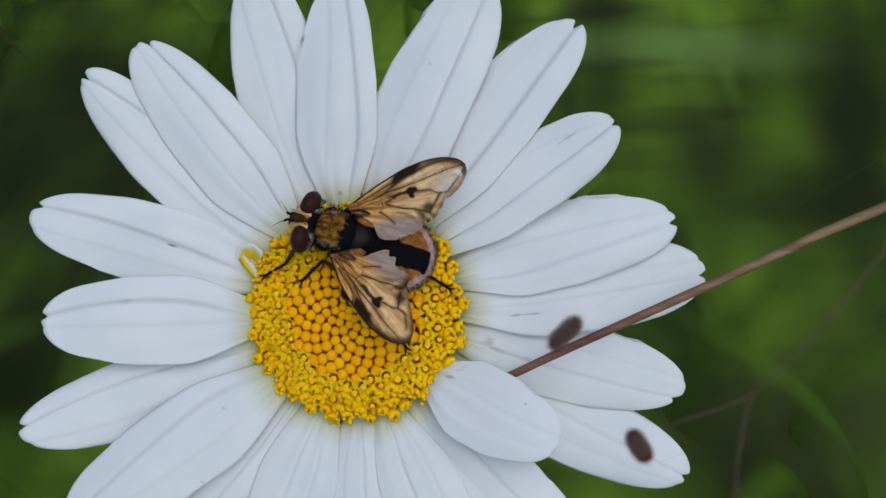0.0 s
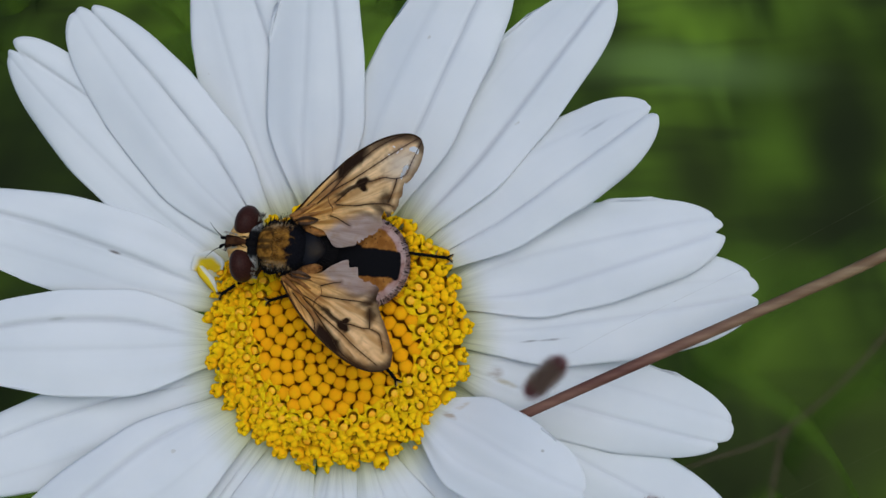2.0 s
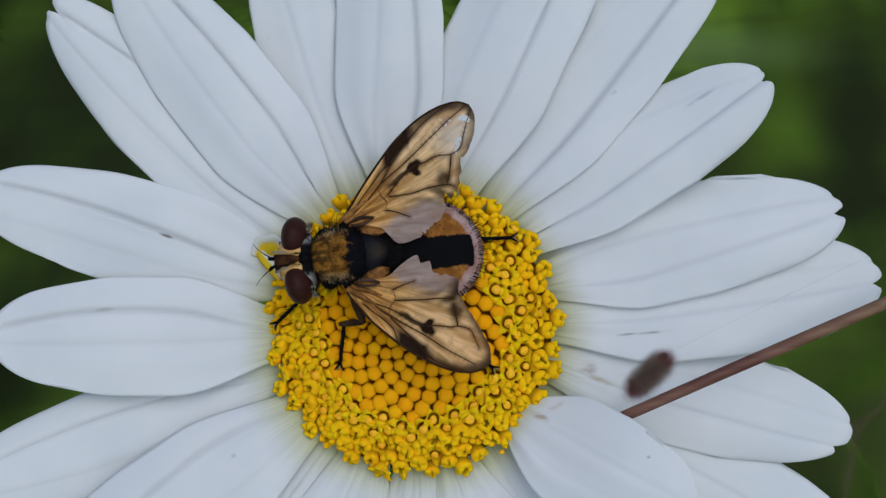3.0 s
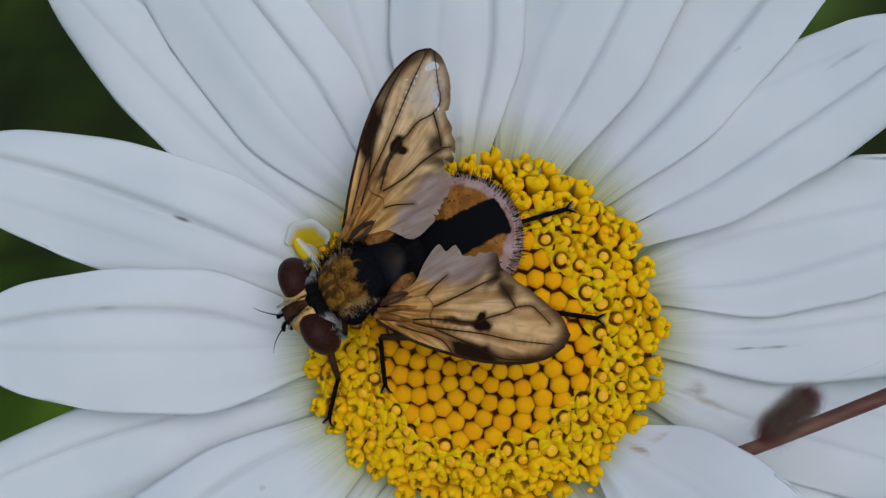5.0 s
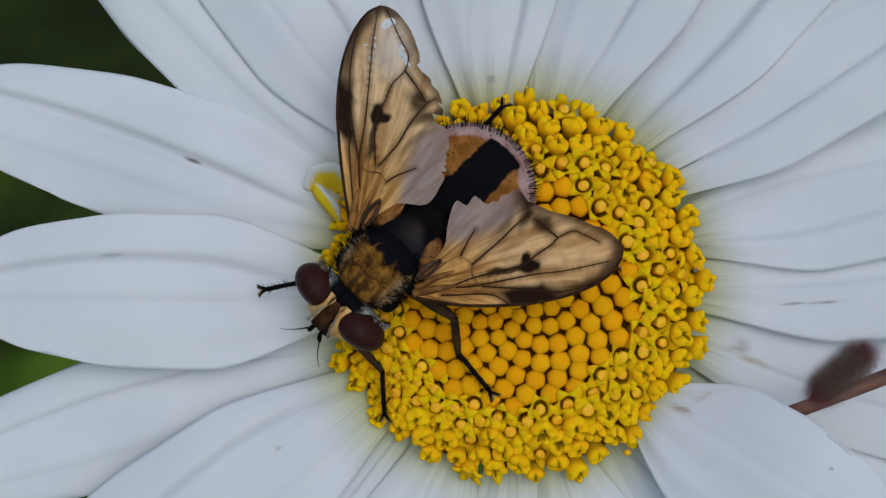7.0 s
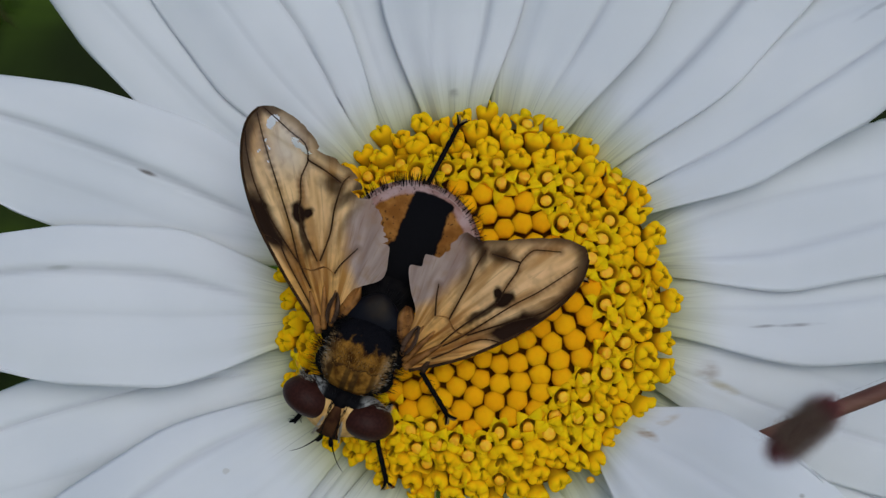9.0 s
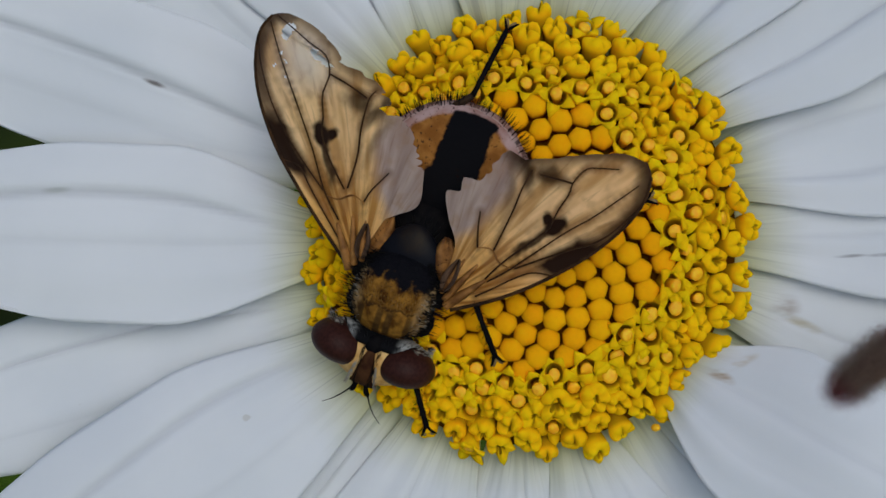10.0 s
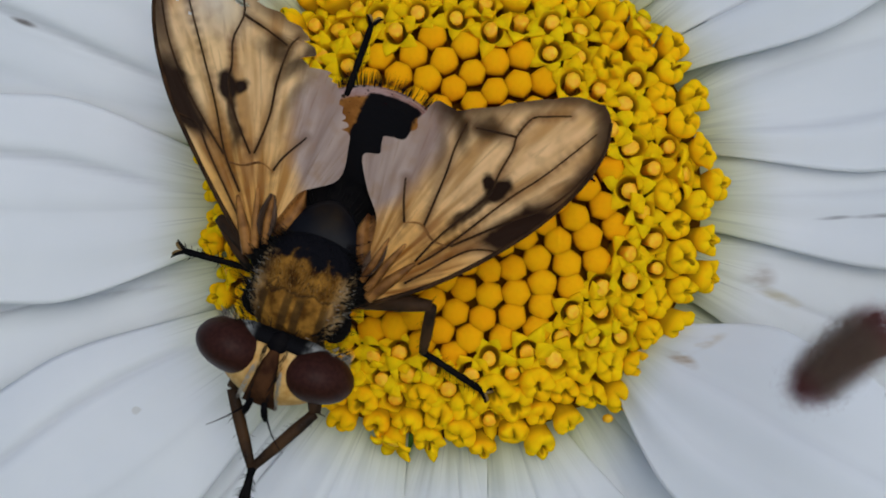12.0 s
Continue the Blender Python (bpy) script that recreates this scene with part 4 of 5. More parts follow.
    for k in range(1, 322):
        # the spiral's middle lies a little off the disc's
        r, a = 0.2435 * (k - 0.5) ** 0.6, 0.1866 - k * 2.399963
        shift = 1 - ease(r, 3.5, 7.5)
        spiral.append(Vector((r * math.cos(a) - 0.23 * shift, r * math.sin(a) - 0.24 * shift + 0.1 * (1 - shift))))
    for x, y in spiral:
        r, a = math.hypot(x, y), math.atan2(y, x)
        z = disc_height(r)
        tilt = math.degrees(math.atan(1.15 * 2.4 / 7.6 * (r / 7.6) ** 1.4))
        edge = 4.75 + 0.45 * noise.noise(Vector((x, y, 0)) * 0.5)
        spin = rng.uniform(0, 6.28)
        if r < edge:
            me, name = buds[rng.randrange(4)], "closed_floret"
            size = (0.76 + 0.34 * ease(r, -0.6, 4.6)) * rng.uniform(0.97, 1.04)
            tilt += rng.uniform(-5, 5)
            # its flat sides face the neighbours
            near = min((p for p in spiral if p != Vector((x, y))), key=lambda p: (p - Vector((x, y))).length) - Vector((x, y))
            spin = math.atan2(near.y, near.x) - math.pi / 6
        elif r < edge + 0.95:
            me, name = stars[rng.randrange(6)], "starry_floret"
            size = rng.uniform(0.98, 1.12)
            tilt += rng.uniform(-12, 16)
            z += rng.uniform(-0.04, 0.10)
        else:
            me, name = cups[rng.randrange(10)] if rng.random() < 0.55 + 0.4 * ease(r, 6.2, 7.0) else stars[rng.randrange(6)], "cup_floret"
            size = rng.uniform(0.92, 1.08) - 0.07 * ease(r, 6.6, 7.4)
            tilt += 30 * ease(r, 5.4, 7.7) + rng.uniform(-20, 20)
            z += rng.uniform(-0.10, 0.20)
            if r > 7.0 and rng.random() < 0.09:
                # one long lobe that points away from the disc
                me, spin = spiky[rng.randrange(2)], a + rng.uniform(-0.4, 0.4)
        ob = new(name, me)
        ob.parent = disc
        way = Vector((math.cos(a), math.sin(a), 0))
        turn = Matrix.Rotation(radians(tilt), 4, Vector((-way.y, way.x, 0))) @ Matrix.Rotation(spin, 4, "Z")
        shape = (1, 1, 1, 1) if name == "closed_floret" else (rng.uniform(0.9, 1.12), rng.uniform(0.9, 1.08), rng.uniform(0.9, 1.25), 1)
        ob.matrix_basis = Matrix.Translation(Vector((x, y, z)) * MM) @ turn @ Matrix.Scale(size, 4) @ Matrix.Diagonal(shape)
    # a few loose pollen grains
    for x, y in ((4.45, -6.6), (4.9, -5.9), (5.2, -5.6)):
        bm = bmesh.new()
        blob(bm, (0, 0, 0), (0.17 * MM, 0.14 * MM, 0.15 * MM), rings=6, sides=8)
        ob = part("pollen_grain", bm, STYLE, disc)
        ob.location = (x * MM, y * MM, -0.25 * MM)
    return daisy


# ---- the fly: x towards its head, y to its left, origin over the abdomen; millimetres ----
FLY_ROWS = [
    (0, 3.57, 4.05, 3.01, 6.6, -6.1, -198.8),
    (0.5, 3.45, 3.94, 3.17, 3.8, -2.4, -199.5),
    (1, 2.92, 3.97, 3.22, 1.4, 3.1, -200.2),
    (1.5, 2.54, 4.00, 3.28, 3.5, 3.5, -198.5),
    (2, 1.98, 4.28, 3.18, 3.2, -1.6, -187.9),
    (2.5, 1.22, 4.35, 3.30, 5.7, 1.3, -183.5),
    (2.7, 1.19, 4.07, 3.37, 1.6, -1.0, -180.9),
    (4.3, -0.03, 3.70, 3.61, 2.0, -0.6, -162.5),
    (4.5, -0.95, 4.05, 3.48, 5.7, 4.2, -161.3),
    (5, -1.09, 4.28, 3.64, 9.2, 4.0, -153.5),
    (5.5, -1.33, 4.16, 3.35, 5.9, 0.8, -151.5),
    (6, -1.53, 4.23, 3.22, 5.6, 3.3, -151.7),
    (6.5, -1.41, 3.92, 3.19, 4.1, 4.4, -146.6),
    (7, -2.05, 3.88, 2.82, 2.4, -0.7, -134.9),
    (7.2, -2.00, 3.58, 3.00, -2.2, -4.2, -129.5),
    (8.8, -2.41, 2.12, 2.50, -7.7, 2.6, -114.1),
    (9, -2.44, 1.98, 2.41, -7.8, 5.6, -113.0),
    (9.5, -2.74, 1.80, 2.12, -1.5, 10.3, -112.7),
    (10, -2.66, 1.80, 2.26, -2.3, 7.3, -111.6),
    (10.5, -2.52, 1.74, 2.56, -3.5, 2.2, -105.4),
    (11, -2.82, 1.17, 2.32, -4.8, 4.9, -105.5),
    (11.5, -2.63, 0.99, 2.45, -1.1, -7.8, -112.0),
    (12, -2.35, 1.28, 2.41, -4.8, -12.9, -109.8),
]
HIPS = {"front": (5.0, 0.55, -0.9), "middle": (4.1, 0.75, -1.0), "hind": (3.2, 0.65, -1.0)}
SEGMENTS = {"front": (2.45, 2.15, 1.9), "middle": (2.75, 1.75, 2.15), "hind": (3.8, 3.5, 2.6)}
# where each foot stands on the flower, by time
FEET = {
    ("front", 1): ((0, -6.3, 2.8, 0.5), (2, -6.6, 2.65, 0.3), (2.5, -7.2, 0.7, 0.3), (4.3, -7.2, -0.6, 0.3), (4.5, -7.1, -1.2, 0.3), (5, -6.6, -3.4, 0.3), (6.5, -6.6, -3.4, 0.3),
                   (7, -5.2, -5.0, 0.4), (8.8, -3.3, -6.7, 0.3), (10, -3.3, -6.6, 0.3), (10.5, -1.6, -7.5, 0.2), (11, -1.4, -7.3, 0.2), (11.2, -1.5, -6.6, 0.3), (11.5, -1.0, -7.1, 0.2), (11.6, -3.8, -9.2, 0.5), (11.8, -6.1, -8.3, 1.9), (12, -5.92, -9.18, 2.97)),
    ("middle", 1): ((0, -3.5, 2.3, 0.9), (2, -3.6, 2.1, 0.9), (2.5, -3.9, -1.8, 0.9), (6.5, -4.1, -2.1, 0.9), (7, -0.9, -4.1, 0.8), (11, -0.95, -4.2, 0.8), (11.5, 0.9, -5.5, 0.6), (12, 0.8, -5.7, 0.6)),
    ("hind", 1): ((0, 3.6, -2.6, 0.9), (2.5, 3.5, -2.6, 0.9), (4.3, 5.1, 0.5, 0.8), (5.5, 4.6, 0.8, 0.8), (6.5, 3.8, 0.9, 0.9), (10.5, 4.0, 1.0, 0.9), (12, 3.6, 0.4, 0.9)),
    ("hind", -1): ((0, 6.7, 1.3, 0.4), (1, 6.5, 1.4, 0.4), (1.5, 6.5, 4.3, 0.3), (2, 6.6, 4.2, 0.3), (2.5, 5.5, 4.2, 0.4), (4.3, 3.7, 5.3, 0.5), (6.5, 3.5, 5.2, 0.5), (7, -0.4, 7.1, 0.9),
                   (10, -0.56, 6.78, 0.95), (11, -0.57, 6.78, 0.95), (11.5, -2.4, 4.9, 0.45), (12, -2.4, 4.9, 0.45)),
    ("middle", -1): (), ("front", -1): ()}
# the same, in the fly's own frame, for feet that mostly stay under it
CARRIED = {("middle", -1): ((0, 3.9, -2.4, -2.2), (11.1, 3.9, -2.4, -2.1), (11.5, 4.2, -3.15, -2.0), (12, 4.2, -3.2, -2.0)),
           ("front", -1): ((0, 7.4, -1.0, -2.3), (6.5, 7.4, -1.2, -2.3), (7, 8.2, -2.9, -1.6), (7.2, 8.4, -3.0, -1.6), (8.8, 8.1, -1.5, -2.2), (9.5, 7.4, -1.2, -2.2), (11.5, 7.4, -1.0, -2.3), (11.6, 9.6, -3.6, -1.8), (11.8, 9.7, 0.2, -1.8), (12, 10.9, 0.7, -1.9))}


def between(rows, t):
    """A row's values at t, eased from row to row."""
    if t <= rows[0][0]:
        return Vector(rows[0][1:])
    for a, b in zip(rows, rows[1:]):
        if t <= b[0]:
            return Vector(a[1:]).lerp(Vector(b[1:]), ease(t, a[0], b[0]))
    return Vector(rows[-1][1:])


def fly_pose(row):
    t, x, y, z, rx, ry, rz = row
    return pose(x * MM, y * MM, z * MM, rx, ry, rz)


def leg_poses(which, side, row):
    """Poses of thigh, shin and foot in the fly's frame at one time."""
    body = fly_pose(row)
    hip = Vector(HIPS[which]) * MM
    hip.y *= side
    if FEET[(which, side)]:
        foot = body.inverted() @ (between(FEET[(which, side)], row[0]) * MM)
    else:
        foot = between(CARRIED[(which, side)], row[0]) * MM
    l1, l2, l3 = (v * MM for v in SEGMENTS[which])
    away = foot - hip
    flat = Vector((away.x, away.y, 0)).normalized()
    if which == "middle" and side > 0:
        # a foot close by points forwards, with the shin folded back under the wing
        flat = Vector((0.95, 0.3, 0)).lerp(flat, ease(away.length / MM, 2.9, 3.7)).normalized()
    ankle = foot - flat * l3 * 0.93 + Vector((0, 0, (0.2 if which == "hind" else 0.36) * l3))
    span = ankle - hip
    d = min(max(span.length, abs(l1 - l2) + 0.2 * MM), (l1 + l2) * 0.995)
    along = span.normalized()
    ankle = hip + along * d
    # knees stay under the body until a leg reaches out
    out = ease(away.length / MM, 4.3, 5.0)
    up = {"front": Vector((0.1, -0.6 * side, -0.3)).lerp(Vector((0.0, side, 0.25)), ease(foot.x / MM, 8.6, 9.6)),
          "middle": Vector((-0.9, -0.5 * side, -0.3)).lerp(Vector((-0.8, 0.45 * side, 0.05)), out),
          "hind": Vector((-0.35, 0.5 * side, -0.1))}[which]
    if which == "front" and side > 0:
        # this knee hangs straight down while the foot reaches past the eye
        up = up.lerp(Vector((0, 0.15, -1)), ease(row[0], 10, 10.4) * ease(row[0], 11.4, 11.1))
    a = (l1 * l1 - l2 * l2 + d * d) / (2 * d)
    # the knee is raised as far as body and wings leave room
    for lift in (0.2, 0.0, -0.3) if which == "front" else (0.9, 0.7, 0.5, 0.3, 0.1, -0.1, -0.3, -0.6, -1.0):
        bend = up + Vector((0, 0, lift))
        bend = (bend - along * bend.dot(along)).normalized()
        knee = hip + along * a + bend * math.sqrt(max(l1 * l1 - a * a, 0))
        if knee.z < {"front": -0.75, "middle": -0.3, "hind": -1.45}[which] * MM:
            break
    made = []
    for p, q in ((hip, knee), (knee, ankle), (ankle, foot)):
        x = (q - p).normalized()
        y = Vector((0, 0, 1)).cross(x)
        y = y.normalized() if y.length > 1e-4 else Vector((0, 1, 0))
        z = x.cross(y)
        made.append(Matrix(((x.x, y.x, z.x, p.x), (x.y, y.y, z.y, p.y), (x.z, y.z, z.z, p.z), (0, 0, 0, 1))))
    return made


def build_leg(fly, which, side):
    l1, l2, l3 = SEGMENTS[which]
    rng = random.Random(31)
    made = []
    for name, length, radii in (("thigh", l1, (0.16, 0.30, 0.27, 0.16)), ("shin", l2, (0.15, 0.17, 0.16, 0.12)), ("foot", l3, (0.10, 0.09, 0.10, 0.08))):
        bm = bmesh.new()
        line = [Vector((length * k / 12, 0, 0.05 * math.sin(math.pi * k / 12))) * MM for k in range(13)]
        if name == "foot":
            steps = [0.11, 0.085] * 5
            tube(bm, line, [v * MM for v in steps], 7)
            for s in (-1, 1):
                tube(bm, spline([Vector((length - 0.05, 0, 0)) * MM, Vector((length + 0.16, 0.15 * s, 0.08)) * MM, Vector((length + 0.36, 0.27 * s, -0.05)) * MM], 5), [0.075 * MM, 0.02 * MM], 5)
        else:
            tube(bm, line, [v * MM for v in radii], 9)
        for k in range(46 if name != "thigh" else 30):
            x = rng.uniform(0.1, 1.0) * length
            a = rng.uniform(0, 6.28)
            way = Vector((0.7, math.cos(a), math.sin(a)))
            bristle(bm, Vector((x, 0.08 * math.cos(a), 0.08 * math.sin(a))) * MM, way, rng.uniform(0.15, 0.34) * MM, 0.012 * MM)
        piece = part(name, bm, LEG if name != "foot" else BLACK, fly, "dark hairy %s of a fly's %s leg" % (name, which))
        made.append(piece)
        if name == "foot":
            for s in (-1, 1):
                bm = bmesh.new()
                blob(bm, ((length + 0.20) * MM, 0.10 * s * MM, 0.02 * MM), (0.17 * MM, 0.075 * MM, 0.045 * MM), Matrix.Rotation(0.5 * s, 3, "Z"), rings=8, sides=10)
                part("foot_pad", bm, PAD, piece, "olive-brown fuzzy pad")
    return made


RIGHT_FRONT = ((3.95, -1.75), (3.04, -3.0), (1.9, -4.42), (1.02, -5.4), (-0.1, -6.3), (-1.15, -6.82), (-2.13, -6.98), (-2.75, -6.75), (-2.98, -6.3))
RIGHT_BACK = ((2.7, -1.35), (1.9, -1.1), (1.41, -0.47), (0.99, -0.3), (0.3, -0.45), (-0.1, -0.6), (-0.5, -0.9), (-1.05, -1.4), (-1.35, -1.65), (-1.1, -2.15), (-1.6, -2.3), (-2.0, -2.9), (-2.15, -3.6), (-2.1, -3.95), (-2.5, -4.5), (-2.85, -5.2), (-2.98, -5.8), (-2.98, -6.3))
LEFT_FRONT = ((4.05, 1.9), (3.1, 3.2), (1.9, 4.4), (0.65, 5.38), (-0.6, 6.05), (-1.6, 6.3), (-2.35, 6.2), (-2.75, 5.9))
LEFT_BACK = ((2.7, 1.35), (1.9, 1.25), (1.24, 0.78), (0.5, 0.4), (0.21, 0.66), (-0.22, 0.8), (-0.29, 1.3), (-0.9, 1.45), (-1.5, 1.8), (-1.4, 2.3), (-1.8, 3.1), (-2.1, 3.75), (-2.45, 4.5), (-2.72, 5.2), (-2.7, 5.9))
VEINS = {
    1: (((3.3, 2.5), (2.95, 2.83), (1.94, 3.8), (1.7, 4.61)), ((1.97, 3.34), (1.41, 3.96), (0.76, 4.7), (0.25, 5.35), (-0.36, 5.8), (-1.29, 6.22)), ((2.7, 2.68), (2.01, 3.24), (0.33, 4.36), (-0.57, 5.06), (-1.95, 5.95)),
        ((2.65, 2.58), (1.86, 2.95), (1.0, 3.48), (0.34, 3.87), (-0.23, 3.92), (-0.92, 4.06), (-1.27, 4.04), (-1.82, 4.25), (-2.0, 4.6), (-2.2, 5.2)), ((-1.27, 4.04), (-1.23, 3.62), (-1.15, 2.97)),
        ((1.68, 2.5), (0.28, 2.61), (-0.49, 2.62), (-1.2, 2.71)), ((1.76, 1.98), (1.16, 1.77), (0.64, 1.64))),
    -1: (((3.46, 2.03), (2.83, 2.8), (1.96, 3.82), (1.45, 4.37), (1.42, 4.96)), ((1.88, 3.4), (1.28, 4.28), (0.63, 5.12), (-0.27, 6.0), (-1.22, 6.65), (-1.79, 6.9)), ((2.6, 2.6), (1.85, 3.38), (0.75, 4.16), (-0.33, 5.03), (-1.59, 6.06), (-2.55, 6.75)),
         ((1.58, 2.76), (0.76, 3.61), (0.1, 4.07), (-0.35, 4.18), (-1.0, 4.45), (-1.7, 4.46), (-2.2, 4.78), (-2.36, 5.32), (-2.63, 6.08), (-2.8, 6.6)), ((-1.7, 4.46), (-1.59, 3.73), (-1.42, 3.05)),
         ((1.52, 2.68), (0.44, 2.72), (-0.46, 2.91), (-1.38, 2.98), (-1.75, 2.85)), ((1.73, 2.01), (1.28, 1.9), (0.55, 1.58)))}


def wing_height(x, y):
    r = math.hypot(x - 3.9, abs(y) - 1.8)
    return 0.1 + 0.14 * r + 0.06 * math.sin(math.atan2(3.9 - x, abs(y) - 1.2) * 16) * ease(r, 0.3, 2.5)


def build_wing(fly, side):
    front, back = (LEFT_FRONT, LEFT_BACK) if side > 0 else (RIGHT_FRONT, RIGHT_BACK)
    n, q = 130, 64
    a = spline([(x, y, 0) for x, y in front], n)
    b = spline([(x, y, 0) for x, y in back], n)
    bm = bmesh.new()
    grid = []
    for i in range(n + 1):
        s = i / n
        # nicks along the worn hind edge
        wear = 0.05 * max(0.0, noise.noise(Vector((s * 26, side * 3.0, 0)))) + 0.10 * max(0.0, noise.noise(Vector((s * 9, side * 7.0, 2))) - 0.1)
        wear += 0.035 * max(0.0, noise.noise(Vector((s * 70, side * 5.0, 4)))) if side < 0 else 0.0
        wear *= ease(s, 0.2, 0.35) * ease(s, 1.0, 0.96) * (2.7 if side < 0 else 1.5)
        row = []
        for j in range(q + 1):
            v = j / q
            p = a[i].lerp(b[i], v * (1 - wear))
            row.append(bm.verts.new(Vector((p.x, p.y, wing_height(p.x, p.y))) * MM))
        grid.append(row)
    holes = ((-2.44, -6.15, 0.27, 0.15), (-2.62, -6.05, 0.12, 0.14), (-2.05, -4.95, 0.10, 0.24), (-1.95, -4.65, 0.07, 0.2), (-2.16, -5.15, 0.10, 0.12), (-1.3, -6.2, 0.05, 0.05), (-1.75, -6.1, 0.05, 0.06), (-1.55, -5.9, 0.04, 0.05), (-1.1, -5.75, 0.04, 0.05)) if side < 0 else ()
    for i in range(n):
        for j in range(q):
            c = (grid[i][j].co + grid[i + 1][j + 1].co) / 2 / MM
            if any(((c.x - x) / rx) ** 2 + ((c.y - y) / ry) ** 2 < 1 for x, y, rx, ry in holes):
                continue
            bm.faces.new((grid[i][j], grid[i + 1][j], grid[i + 1][j + 1], grid[i][j + 1]))
    bmesh.ops.remove_doubles(bm, verts=bm.verts[:], dist=1e-7)
    # how far each point lies from a vein and from the outer margin
    nv, mg, cg = (bm.verts.layers.float.new(k) for k in ("vein_gap", "margin_gap", "costa_gap"))
    lead = np.array([(p.x, abs(p.y)) for p in a])
    dots = np.array([(p.x, p.y) for pts in VEINS[side] for p in spline([(x, y, 0) for x, y in pts], 30)])
    rim = np.array([(p.x, abs(p.y)) for p in a[n * 2 // 5:] + b[n * 3 // 5:]])
    for v in bm.verts:
        here = np.array((v.co.x / MM, abs(v.co.y) / MM))
        v[nv] = float(np.sqrt(((dots - here) ** 2).sum(1).min()))
        v[cg] = float(np.sqrt(((lead - here) ** 2).sum(1).min()))
        v[mg] = float(np.sqrt(((rim - here) ** 2).sum(1).min()))
    wing = part("wing", bm, WING, fly, "amber smoky wing with dark brown spots" if side > 0 else "amber smoky wing with a torn, holed edge")
    # veins
    lines = [[(x, abs(y)) for x, y in front[:-1]]] + list(VEINS[side])
    for k, pts in enumerate(lines):
        bm = bmesh.new()
        line = [Vector((p.x, p.y * side, wing_height(p.x, p.y) + 0.015)) * MM for p in spline([(x, y, 0) for x, y in pts], 24)]
        r = 0.06 if k == 0 else 0.030
        tube(bm, line, [r * 1.1 * MM, r * MM, r * 0.7 * MM], 6)
        part("vein", bm, VEIN, wing)
    # thick folded root
    bm = bmesh.new()
    for k, (pts, r) in enumerate((([(4.0, 1.7, 0.1), (3.4, 2.1, 0.25), (2.7, 2.6, 0.3)], 0.16), ([(3.8, 1.6, 0.2), (3.0, 1.9, 0.32), (2.3, 2.2, 0.34)], 0.12), ([(3.6, 1.4, 0.2), (2.9, 1.6, 0.34), (2.2, 1.75, 0.32)], 0.1))):
        tube(bm, [Vector((p.x, p.y * side, p.z)) * MM for p in spline(pts, 10)], [r * MM, r * MM, r * 0.3 * MM], 8)
    for pts, r in ((((2.01, 3.24), (1.95, 2.8), (1.66, 2.42), (1.78, 1.95)), 0.035),):
        tube(bm, [Vector((p.x, p.y * side, wing_height(p.x, p.y) + 0.02)) * MM for p in spline([(x, y, 0) for x, y in pts], 10)], [r * 0.5 * MM, r * MM, r * 0.4 * MM], 8)
    part("wing_root", bm, SCALE, wing, "folded amber root of the wing")
    return wing


